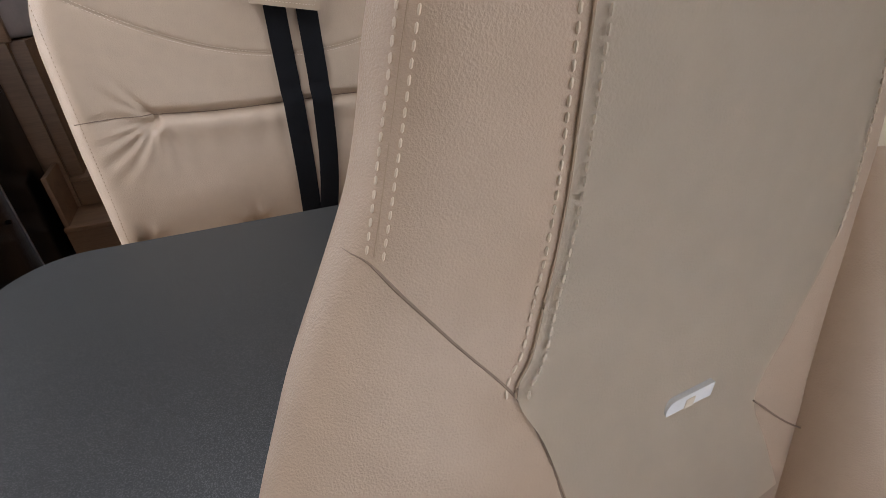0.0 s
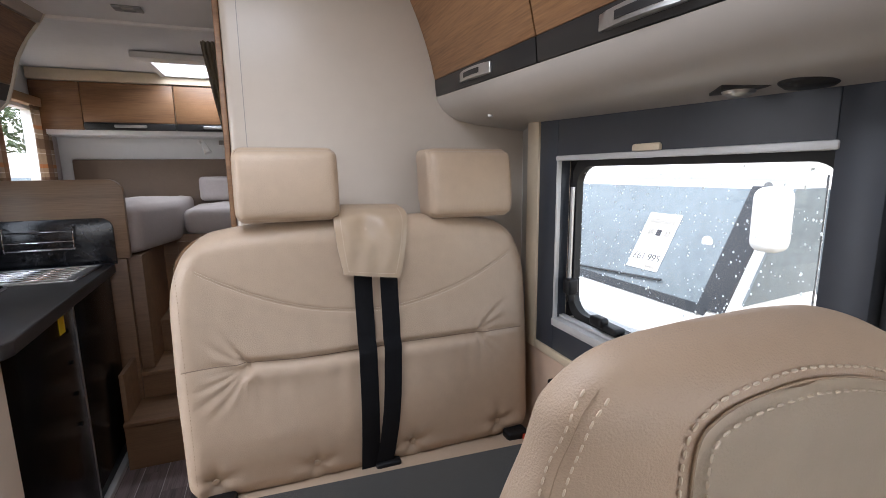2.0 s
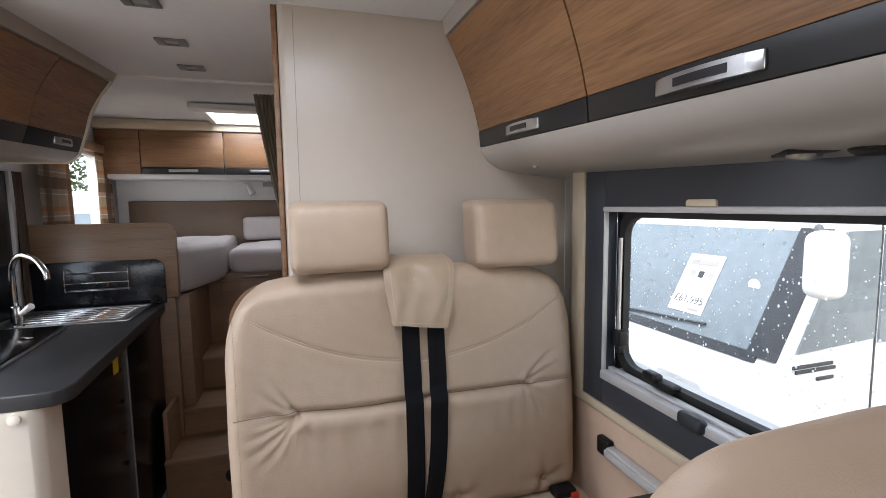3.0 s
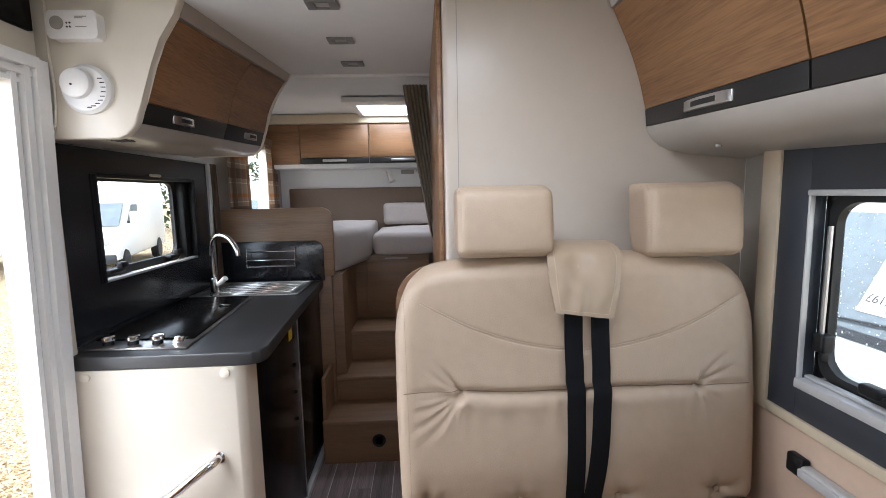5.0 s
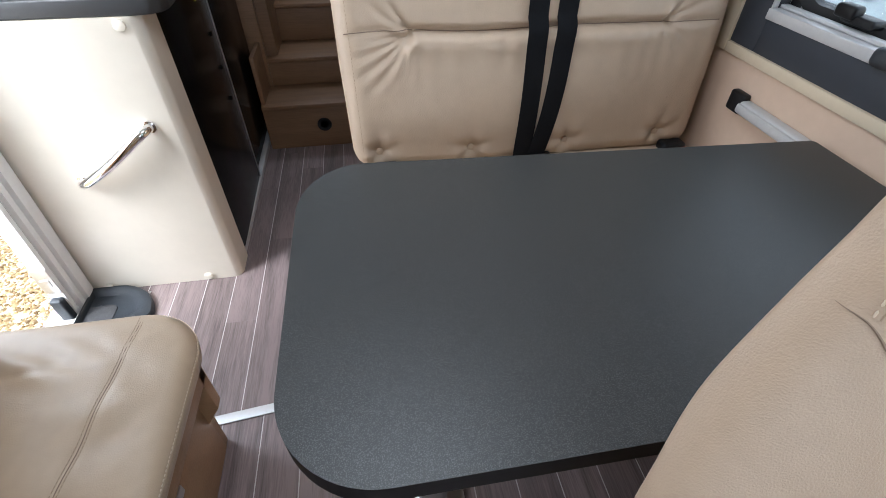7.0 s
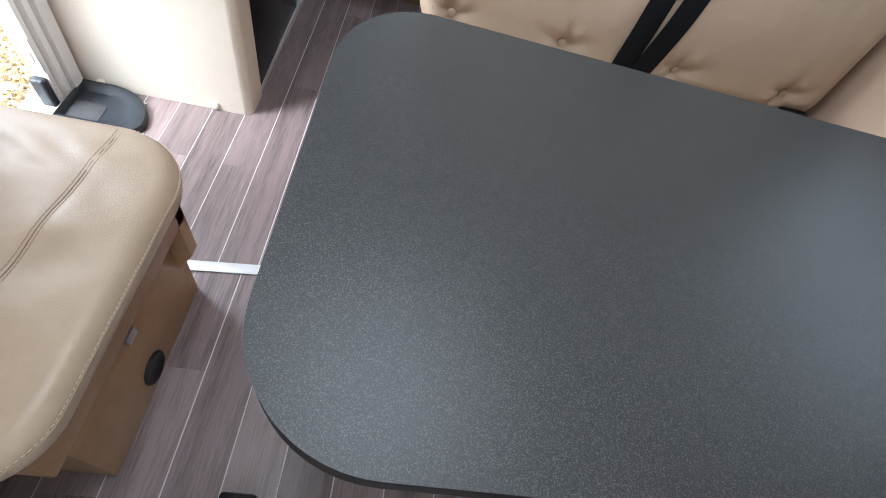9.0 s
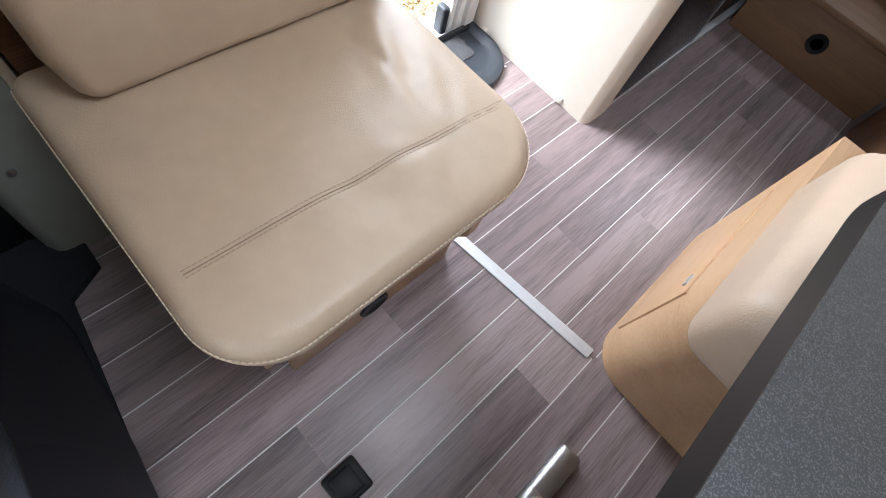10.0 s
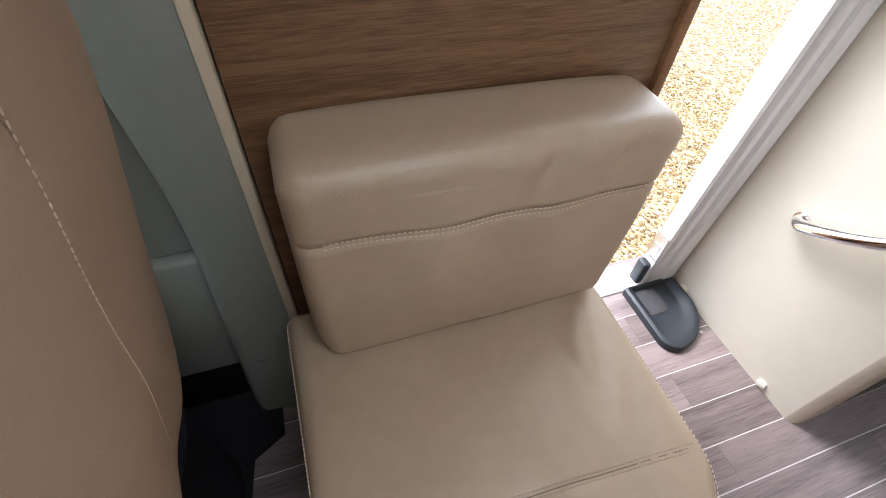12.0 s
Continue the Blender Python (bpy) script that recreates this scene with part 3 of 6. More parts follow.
pane_ring = prism(rounded(0.505, 1.096, 0.972, 1.352, (0.05, 0.05, 0.05, 0.05)), "x", 0.548, 0.553)
part("pane", pane_ring, GLASS, win).visible_shadow = False


def rim(outline, x0, x1, grow):
    """A frame band that follows a closed outline in y, z."""
    c = Vector((sum(p[0] for p in outline) / len(outline), sum(p[1] for p in outline) / len(outline)))
    pts = []
    for p in outline:
        d = Vector(p) - c
        pts.append((p[0] + grow * (1 if d.x > 0 else -1), p[1] + grow * (1 if d.y > 0 else -1)))
    bm = bmesh.new()
    rings = [[bm.verts.new((x, q[0], q[1])) for q in o] for x, o in ((x0, outline), (x0, pts), (x1, pts), (x1, outline))]
    n = len(outline)
    for a, b in zip(rings, rings[1:] + rings[:1]):
        for k in range(n):
            bm.faces.new((a[k], a[(k + 1) % n], b[(k + 1) % n], b[k]))
    return bm


part("gasket", rim(rounded(0.505, 1.096, 0.972, 1.352, (0.05, 0.05, 0.05, 0.05)), 0.540, 0.560, 0.02), RUBBER, win, "black rubber gasket")
part("reveal", merge(box(0.535, 0.562, 1.114, 1.120, 0.95, 1.37, 0.002), box(0.53, 0.60, 0.50, 1.100, 0.945, 0.953, 0.001)), BLACK, win, "black window reveal")
stay = part("stay", tube([(0.530, 1.098, 1.30), (0.530, 1.100, 1.06)], 0.0055, 8), ALU, win, "aluminium stay bar")
part("catch", merge(box(0.514, 0.544, 1.078, 1.108, 1.02, 1.062, 0.006, 3), box(0.518, 0.538, 1.083, 1.093, 1.0, 1.025, 0.004, 2)), BLACK, win, "black stay knob")
for yy in (0.955, 0.60):
    part("latch", merge(box(0.515, 0.548, yy - 0.05, yy + 0.02, 0.966, 0.982, 0.005, 3), box(0.508, 0.535, yy - 0.01, yy + 0.035, 0.972, 0.996, 0.007, 3)), BLACK, win, "black window latch")
part("winder", soft_box((WR - 0.016, 0.79, 0.930), (WR + 0.008, 0.855, 0.962), 0.011, (8, 8, 8)), DARK_TRAY, win, "dark grey blind catch")

solid("mesh_panel", box(0.52, 0.60, 0.395, 0.44, 0.862, 1.49, 0.002), MESH, "grey mesh cloth strip beside the window", "blind cloth", "structure")
solid("cream_post", box(WR - 0.02, 0.60, 0.25, 0.395, 0.3, 1.49, 0.008), CREAM_TRIM, "cream upright post behind the cab seat", "post", "structure")
solid("cab_wall_panel", cut_wall(0.52, 0.60, -1.7, 0.25, 0, 1.5, [(-1.15, -0.25, 1.02, 1.47)]), PILLAR, "grey cab side lining", "wall panel", "structure")

# table rail along the wall
rail = thing("table_rail", (0.48, 0.75, 0.77), "silver aluminium table rail with black end cap on the side wall", "rail")
part("bar", merge(box(0.468, WR, 0.36, 1.062, 0.744, 0.774, 0.006, 3), box(0.462, 0.472, 0.36, 1.062, 0.749, 0.769, 0.004)), ALU_PAINT, rail)
part("end_cap", merge(box(0.474, WR, 1.06, 1.108, 0.738, 0.784, 0.006, 3)), BLACK, rail, "black plastic end cap")

# ---- overhead lockers ----


def locker_row(name, label, profile_base, profile_door, profile_strip, y0, y1, splits, handles, mirror, base_mat, door_mat, strip_mat, end_mat=None):
    """Curved overhead locker: a shaped carcass, doors of veneer with a dark lower strip, chrome handles."""
    root = thing(name, (sum(p[0] for p in profile_base) / len(profile_base), (y0 + y1) / 2, 1.56), label, "locker")
    part("carcass", prism(profile_base, "y", y0, y1, 0.0), base_mat, root, "grey rounded underside", 30)
    edges = [y0, *splits, y1]
    for a, b in zip(edges, edges[1:]):
        door = part("door", prism(profile_door, "y", a + 0.0025, b - 0.0025, 0.0015), door_mat, root, "curved brown oak door", 30)
        part("strip", prism(profile_strip, "y", a + 0.0025, b - 0.0025, 0.0015), strip_mat, door, "dark lower strip", 30)
        for h0, h1 in handles:
            if a < (h0 + h1) / 2 < b:
                x, z, s = (profile_strip[0][0] + profile_strip[1][0]) / 2, (profile_strip[0][1] + profile_strip[1][1]) / 2, mirror
                n = 8
                back = [(x + s * 0.002, h0 + (h1 - h0) * k / n) for k in range(n + 1)]
                out = [(x - s * (0.005 + 0.010 * (1 - (2 * k / n - 1) ** 2)), h0 + (h1 - h0) * k / n) for k in range(n + 1)]
                grip = prism(back + out[::-1], "z", z - 0.0125, z + 0.0125, 0.002)
                hd = part("handle", grip, STEEL, door, "chrome bow handle")
                part("insert", prism([(p[0] - s * 0.0012, p[1]) for p in out[2:-2]] + [(p[0] + s * 0.002, p[1]) for p in out[2:-2]][::-1], "z", z - 0.006, z + 0.006), BLACK_STRIP, door, "dark recessed insert")
    return root


def lean(root, move):
    """Shifts every vertex of a thing by move(place)."""
    for ob in root.children_recursive:
        at = PLACE[ob.name]
        for v in ob.data.vertices:
            v.co += move(at + v.co)


def shell(points, t):
    """A thin curved panel section from a line of points: thickness t outwards to +x."""
    return points + [(p[0] + t, p[1] + 0.0) for p in points[::-1]]


right_door = smooth_line([(0.291, 1.614, 0), (0.275, 1.68, 0), (0.249, 1.757, 0), (0.222, 1.82, 0), (0.191, 1.884, 0)], 4)
right_door = [(p.x, p.y) for p in right_door]
right_strip = [(0.2945, 1.566), (0.2905, 1.613)]
base_r = [(0.305, 1.560), (0.297, 1.5645), (0.301, 1.552), (0.315, 1.530), (0.335, 1.513), (0.365, 1.499), (0.42, 1.488), (0.60, 1.470), (0.60, CEIL), (0.176, CEIL), (0.186, 1.888), (0.20, 1.888), (0.235, 1.82), (0.262, 1.757), (0.289, 1.68), (0.303, 1.614)]
dinette_lockers = locker_row("overhead_locker_run", "oak veneered overhead lockers with chrome handles above the dinette", base_r, shell(right_door, 0.012), shell(right_strip, 0.012), -0.5, PART - 0.003, [0.03, 0.905], [(1.09, 1.265), (0.545, 0.722), (-0.25, -0.05)], 1, GREY_LOCKER, OAK, BLACK_STRIP)

lean(dinette_lockers, lambda p: Vector((0, 0, -0.036 * (PART - p.y) * min(1.0, (CEIL - p.z) / 0.06))))
left_door = smooth_line([(-1.123, 1.66, 0), (-1.112, 1.70, 0), (-1.096, 1.755, 0), (-1.062, 1.82, 0), (-1.018, 1.884, 0)], 4)
left_door = [(p.x, p.y) for p in left_door]
base_l = [(-1.45, 1.56), (-1.20, 1.562), (-1.17, 1.572), (-1.150, 1.592), (-1.143, 1.6), (-1.153, 1.604), (-1.135, 1.66), (-1.124, 1.70), (-1.108, 1.755), (-1.074, 1.82), (-1.030, 1.888), (-1.01, 1.888), (-0.995, CEIL), (-1.45, CEIL)]
spot_lamp = thing("locker_spotlight", (0.44, 0.60, 1.456), "small glass spotlight with dark bracket under the overhead locker", "spotlight")
part("bracket", prism([(0.405, 0.60), (0.44, 0.552), (0.475, 0.60), (0.44, 0.648)], "z", 1.4525, 1.459, 0.001), BLACK_STRIP, spot_lamp, "dark rhombic bracket")
part("lens", lathe([(0, -0.012), (0.012, -0.011), (0.020, -0.007), (0.023, 0.0), (0, 0.0)], (0.44, 0.60, 1.4555), "z", 20), STEEL, spot_lamp, "reflecting lens")
round_speaker = thing("speaker", (0.455, 0.515, 1.452), "round black speaker under the overhead locker", "speaker")
part("grille", lathe([(0, -0.010), (0.026, -0.010), (0.034, -0.004), (0.036, 0.006), (0, 0.006)], (0.455, 0.515, 1.4545), "z", 28), BLACK, round_speaker)
left = locker_row("overhead_locker_run", "brown oak overhead lockers with dark strips above the galley", base_l, [(p[0] - 0.012, p[1]) for p in left_door] + left_door[::-1], [(-1.1425, 1.602), (-1.1235, 1.659), (-1.1355, 1.659), (-1.1545, 1.602)], 1.53, 2.31, [1.985], [(1.66, 1.77), (2.13, 2.24)], -1, GREY_LOCKER, OAK, BLACK_STRIP)
end_face = [(-1.45, 1.555), (-1.19, 1.557), (-1.165, 1.568), (-1.145, 1.588), (-1.136, 1.603), (-1.117, 1.66), (-1.090, 1.755), (-1.056, 1.82), (-1.012, 1.886), (-0.99, CEIL), (-1.45, CEIL)]
part("end_panel", prism(end_face, "y", 1.498, 1.53, 0.006, 3), CREAM, left, "cream end panel")
part("end_panel", prism(end_face, "y", 2.31, 2.32, 0.002), CREAM, left, "cream end panel")
lean(left, lambda p: Vector((0.092 * max(0.0, p.y - 1.53), 0, 0.018 * max(0.0, p.y - 1.53) * min(1.0, (CEIL - p.z) / 0.06))))

# ---- bench seat ----
bench = thing("bench_seat", (0.02, 1.15, 0), "beige leather two-place bench with headrests and black belts", "bench")


PLEAT = 0.914
# creases that run out from the two gathers of the pleat: gather, turn, length, depth
CREASES = [(-0.265, a, l, d) for a, l, d in ((252, 0.09, 0.0055), (236, 0.13, 0.0085), (221, 0.15, 0.0085), (206, 0.13, 0.007), (192, 0.10, 0.005), (270, 0.07, 0.004), (133, 0.09, 0.0055), (152, 0.10, 0.0045), (290, 0.06, 0.003))]
CREASES += [(0.30, a, l, d) for a, l, d in ((48, 0.10, 0.0060), (28, 0.10, 0.0045), (66, 0.07, 0.004), (-28, 0.08, 0.0035), (-50, 0.08, 0.004), (-75, 0.06, 0.003))]
CREASES = [(g, math.cos(radians(a)), math.sin(radians(a)), l, d) for g, a, l, d in CREASES]
BUTTONS = (-0.355, -0.135, 0.105, 0.353)


def seam_z(x):
    return 1.010 + 0.135 * ((x - 0.03) / 0.41) ** 2


def pleat_z(x):
    return PLEAT + 0.005 * bell(x + 0.32, 0.1) + 0.0015 * math.sin(14 * x)


def bench_shape(p, n, u):
    p = p.copy()
    fx = (p.x - 0.023) / 0.447
    top = max(0.0, (p.z - 1.02) / 0.19)
    p.x = 0.023 + (p.x - 0.023) * (1 - 0.10 * top ** 2.2) * (1 - 0.018 * max(0, (0.85 - p.z) / 0.25))
    lift = max(0.0, min(1.0, (p.z - 1.06) / 0.16))
    p.z += (0.010 - 0.034 * abs(fx) ** 3) * lift * lift * (3 - 2 * lift)
    p.y += (p.z - 0.6) * 0.10 - 0.02
    if n.y < 0.2:
        edge = max(0.0, 1 - abs(fx) ** 6)
        mid = max(0.0, min(1.0, (p.x + 0.30) / 0.05)) * max(0.0, min(1.0, (0.335 - p.x) / 0.05))
        groove = bell(p.z - pleat_z(p.x), 0.009)
        swell = 0.022 * (1 - fx * fx) * (0.6 + 0.4 * math.cos((p.z - 0.76) * 12))
        p.y -= edge * swell
        p.y += (0.006 + 0.010 * mid) * groove * edge
        p.y -= 0.003 * bell(p.z - pleat_z(p.x) + 0.028, 0.016) * edge * mid
        p.y += 0.0030 * bell(p.z - seam_z(p.x), 0.005) * edge
        for g, cx, cz, length, depth in CREASES:
            dx, dz = p.x - g, p.z - PLEAT
            along, off = dx * cx + dz * cz, dz * cx - dx * cz
            if 0 < along < 1.4 * length:
                off += 0.10 * along * along / length
                p.y += 1.9 * depth * (bell(off, 0.0042 + 0.035 * along) - 0.55 * bell(off - 0.011 - 0.06 * along, 0.006 + 0.04 * along)) * min(1.0, along / 0.02) * bell(along, 0.75 * length) * edge
        low = bell(p.z - 0.865, 0.045)
        p.y += 0.0014 * low * math.sin(p.x * 125 + 2 * math.sin(p.x * 23)) * edge
        for bx in BUTTONS:
            r = math.hypot(p.x - bx, p.z - 0.655)
            p.y += 0.016 * bell(r, 0.022) + 0.0025 * math.sin(5 * math.atan2(p.z - 0.655, p.x - bx)) * bell(r - 0.035, 0.025)
        p.y += 0.003 * noise.noise(Vector((p.x * 7, 0, p.z * 7))) + 0.0012 * noise.noise(Vector((p.x * 22, 4, p.z * 14)))
    return p


backrest = part("backrest", soft_box((-0.424, 1.175, 0.60), (0.470, 1.315, 1.225), 0.05, (200, 10, 150), bench_shape), LEATHER, bench, "padded beige leather backrest with pleat")


def bench_y(x, z):
    p = bench_shape(Vector((x, 1.175, z)), Vector((0, -1, 0)), None)
    return p.y


for d in (0.0035, -0.0035):
    line = [(x, bench_y(x, seam_z(x) + d) - 0.0012, seam_z(x) + d) for x in [-0.362 + 0.768 * k / 120 for k in range(121)]]
    part("stitching", stitches(line, 0.0045, 0.002, 0.0008), THREAD, backrest, "tan double stitching")
part("seam_line", tube([(x, bench_y(x, pleat_z(x)) - 0.0004, pleat_z(x)) for x in [-0.405 + 0.84 * k / 90 for k in range(91)]], 0.0011, 6), SEAM, backrest, "dark pleat seam")
part("stitching", stitches([(-0.398 + 0.006 * math.sin(3 * z), bench_y(-0.398, z) - 0.0006, z) for z in [0.66 + 0.5 * k / 60 for k in range(61)]], 0.0045, 0.003, 0.0007), THREAD_DULL, backrest, "tan side stitching")
for bx in BUTTONS:
    part("button", lathe([(0.0, 0), (0.007, 0.001), (0.008, 0.004), (0.006, 0.007), (0.0, 0.008)], (bx, bench_y(bx, 0.655) - 0.006, 0.655), "y", 14), LEATHER, backrest)


def cushion_shape(p, n, u):
    p = p.copy()
    if n.z > 0.2:
        p.z += 0.02 * (1 - u.x ** 2) * (1 - u.y ** 2) + 0.003 * noise.noise(p * 8)
    return p


part("back_board", prism(rounded(-0.425, 0.470, 0.60, 1.200, (0.01, 0.01, 0.10, 0.10), 8), "y", 1.335, 1.352, 0.003), STEP_WOOD, bench, "thin brown back board")
part("seat_cushion", soft_box((-0.458, 0.80, 0.44), (0.488, 1.22, 0.605), 0.045, (40, 30, 12), cushion_shape), LEATHER, bench, "beige leather seat cushion")
base_line = rounded(-0.44, 0.49, 0.94, PART - 0.005, (0.10, 0.0, 0, 0))
part("plinth", prism(base_line, "z", 0.0, 0.44), BEECH, bench, "pale beech bench base")
part("access_panel", box(-0.4425, -0.436, 1.02, 1.40, 0.06, 0.30, 0.001), BEECH, bench, "beech access flap")
part("flap_catch", box(-0.447, -0.436, 1.06, 1.09, 0.262, 0.275, 0.002), ALU, bench, "small metal catch")


def headrest(x0, x1):
    def shape(p, n, u):
        p = p.copy()
        p.y += 0.05 * (p.z - 1.24) + (0.018 * (u.z + 0.2) ** 2 if n.y < 0.3 else 0)
        if u.z < -0.4 and n.y > 0:
            p.y -= 0.012
        p.y -= 0.006 * (1 - u.x ** 2) if n.y < 0 else 0
        return p
    return soft_box((x0, 1.185, 1.234 if x0 < 0 else 1.225), (x1, 1.31, 1.402), 0.024, (28, 14, 20), shape)


for x0, x1 in ((-0.271, -0.044), (0.176, 0.412)):
    h = part("headrest", headrest(x0, x1), LEATHER, bench, "rounded beige leather headrest")
    for xx in (x0 + 0.006, x1 - 0.006):
        part("piping", tube([(xx, 1.2 + 0.05 * k / 10, 1.25 + 0.145 * k / 10) for k in range(11)], 0.0016, 6), THREAD_DULL, h, "stitched edge")
    for xx in (x0 + 0.08, x1 - 0.08):
        part("post", tube([(xx, 1.275, 1.18), (xx, 1.275, 1.25)], 0.006, 8), STEEL, h, "steel post")

# belt cover flap between the headrests
flap_rows = [(1.262, -0.050, 0.108, 1.262), (1.250, -0.058, 0.118, 1.222), (1.226, -0.062, 0.119, 1.192), (1.170, -0.057, 0.107, 1.177), (1.104, -0.047, 0.087, 1.168)]


def flap_mesh(off):
    bm = bmesh.new()
    rows = smooth_line([(z, a, b) for z, a, b, y in flap_rows], 8)
    ys = smooth_line([(y, 0, 0) for z, a, b, y in flap_rows], 8)
    grid = []
    for r, yy in zip(rows, ys):
        line = []
        for k in range(25):
            f = k / 24
            x = r.y + (r.z - r.y) * f
            z = r.x - 0.020 * f * max(0, min(1, (1.3 - r.x) / 0.2)) + 0.004
            dent = 0.016 * bell(f - 0.45, 0.16) * bell(r.x - 1.222, 0.03)
            fold = 0.006 * math.sin(11 * f + 34 * r.x) * bell(r.x - 1.20, 0.045) + 0.003 * math.sin(19 * f - 25 * r.x) * bell(r.x - 1.16, 0.05)
            line.append(bm.verts.new((x, yy.x + off + dent * (1 if off < 0.003 else 1) + fold + 0.012 * (2 * f - 1) ** 2 * 0.4, z)))
        grid.append(line)
    return bm, grid


def sheet(fn, off):
    a_bm, a = fn(0)
    verts = [[v.co.copy() for v in row] for row in a]
    a_bm.free()
    bm = bmesh.new()
    g1 = [[bm.verts.new(v) for v in row] for row in verts]
    g2 = [[bm.verts.new(v + Vector((0, off, 0))) for v in row] for row in verts]
    R, C = len(g1), len(g1[0])
    for i in range(R - 1):
        for j in range(C - 1):
            bm.faces.new((g1[i][j], g1[i][j + 1], g1[i + 1][j + 1], g1[i + 1][j]))
            bm.faces.new((g2[i][j], g2[i + 1][j], g2[i + 1][j + 1], g2[i][j + 1]))
    for j in range(C - 1):
        for i in (0, R - 1):
            bm.faces.new((g1[i][j], g1[i][j + 1], g2[i][j + 1], g2[i][j]))
    for i in range(R - 1):
        for j in (0, C - 1):
            bm.faces.new((g1[i][j], g1[i + 1][j], g2[i + 1][j], g2[i][j]))
    return bm, verts


fb, flap_pts = sheet(flap_mesh, 0.006)
flap = part("belt_flap", fb, LEATHER_SIDE, bench, "tan leather flap over the belts")
hem = [Vector(r[2]) for r in flap_pts[6:-1]] + [Vector(flap_pts[-2][k]) for k in range(2, 23)] + [Vector(r[22]) for r in flap_pts[6:-1]][::-1]
part("stitching", stitches([p + Vector((0, -0.001, 0)) for p in hem], 0.004, 0.0025, 0.0006), THREAD, flap, "cream edge stitching")

# belts
for name, top, bottom in (("belt", (0.0, 1.112), (-0.010, 0.61)), ("belt", (0.063, 1.112), (0.022, 0.61))):
    pts = []
    for k in range(33):
        f = k / 32
        z = top[1] + (bottom[1] - top[1]) * f
        x = top[0] + (bottom[0] - top[0]) * (f ** 3)
        pts.append((x, min(bench_y(x, max(z + d, 0.66)) for d in (-0.03, -0.015, 0, 0.015, 0.03)) - (0.004 if bottom[0] < 0 else 0.0075) - 0.005 * bell(z - PLEAT, 0.05), z))
    part(name, ribbon(pts, (1, 0.02, 0), 0.044, 0.0022), WEBBING, bench, "black belt webbing")
for bx, c in ((-0.345, BLACK), (0.035, BLACK), (0.40, BLACK)):
    bk = part("buckle", box(bx - 0.032, bx + 0.032, 1.125, 1.165, 0.597, 0.632, 0.008, 3), c, bench, "black belt buckle")
    if bx > 0.3:
        part("button", box(bx + 0.012, bx + 0.034, 1.117, 1.128, 0.604, 0.624, 0.003), material("red_button", (0.55, 0.05, 0.02), 0.4), bk, "red release button")

# ---- table ----
table = thing("dinette_table", (0, 0.6, 0), "charcoal speckled laminate dinette table with rounded corners", "table")
outline = [(x, y + (0.058 * (0.478 - x) / 0.978 - 0.004) * max(0.0, (y - 0.6) / 0.258)) for x, y in rounded(-0.500, 0.478, 0.352, 0.862, (0.115, 0.01, 0.01, 0.115), 14)]
part("tabletop", prism(outline, "z", 0.7815, 0.783, 0.0008), TABLE, table)
part("edge", prism(outline, "z", 0.752, 0.7813, 0.006, 3), TABLE_EDGE, table, "black moulded edge band")
part("under_plate", box(-0.36, 0.2, 0.44, 0.80, 0.722, 0.752, 0.006), BLACK, table, "black sliding frame")
part("rail_hook", box(0.44, 0.468, 0.42, 0.84, 0.735, 0.752, 0.003), ALU, table)
part("leg", merge(prism(rounded(-0.345, -0.285, 0.57, 0.63, (0.02, 0.02, 0.02, 0.02), 5), "z", 0.03, 0.725)), ALU, table, "satin aluminium leg")
foot = part("foot", merge(box(-0.36, -0.31, 0.52, 0.75, 0.001, 0.03, 0.012, 3), box(-0.36, -0.24, 0.56, 0.64, 0.001, 0.032, 0.012, 3)), ALU, table, "aluminium folding foot")

# ---- strip across the floor ----
solid("trim", prism([(-0.90, 0.889), (-0.437, 0.936), (-0.437, 0.966), (-0.90, 0.919)], "z", 0.001, 0.005, 0.0015), ALU_PAINT, "aluminium joint strip across the floor", "floor strip", "structure")

# ---- side seat beside the door ----
seat = thing("side_seat", (-1.0, 0.63, 0), "tan leather side seat with backrest beside the entrance door", "seat")
seat_line = rounded(-1.285, -0.755, 0.338, 0.908, (0.02, 0.10, 0.13, 0.02), 10)


def pad(outline, z0, z1, r, wrinkle, n_in=26, crown=0.012, seam=None):
    """An upholstered pad over a rounded outline: rolled edge, crowned top, seam and wrinkles."""
    c = Vector((sum(p[0] for p in outline) / len(outline), sum(p[1] for p in outline) / len(outline)))
    dense = []
    for a, b in zip(outline, outline[1:] + outline[:1]):
        a, b = Vector(a), Vector(b)
        k = max(1, int((b - a).length / 0.012))
        dense += [a.lerp(b, i / k) for i in range(k)]
    bm, rings = bmesh.new(), []

    def inset(d):
        return [p - (p - c).normalized() * d for p in dense]
    steps = [(r * (1 - math.sin(t)), z0 + r * (1 - math.cos(t))) for t in [math.pi / 2 * k / 4 for k in range(5)]]
    steps += [(r * (1 - math.cos(t)), z1 - r + r * math.sin(t)) for t in [math.pi / 2 * k / 6 for k in range(7)]]
    for d, z in steps:
        rings.append([bm.verts.new((p.x, p.y, z)) for p in inset(d)])
    for k in range(1, n_in + 1):
        f = k / n_in
        ring = []
        for p in inset(r):
            q = p.lerp(c, min(f, 0.999))
            z = z1 + crown * (1 - (1 - f) ** 2)
            if seam:
                z -= 0.0025 * bell(seam(q), 0.007)
            ring.append(bm.verts.new((q.x, q.y, z + wrinkle(q.x, q.y) * min(1, 4 * f))))
        rings.append(ring)
    for a, b in zip(rings, rings[1:]):
        for k in range(len(a)):
            bm.faces.new((a[k], a[(k + 1) % len(a)], b[(k + 1) % len(a)], b[k]))
    bm.faces.new(rings[0][::-1])
    bm.faces.new(rings[-1])
    return bm


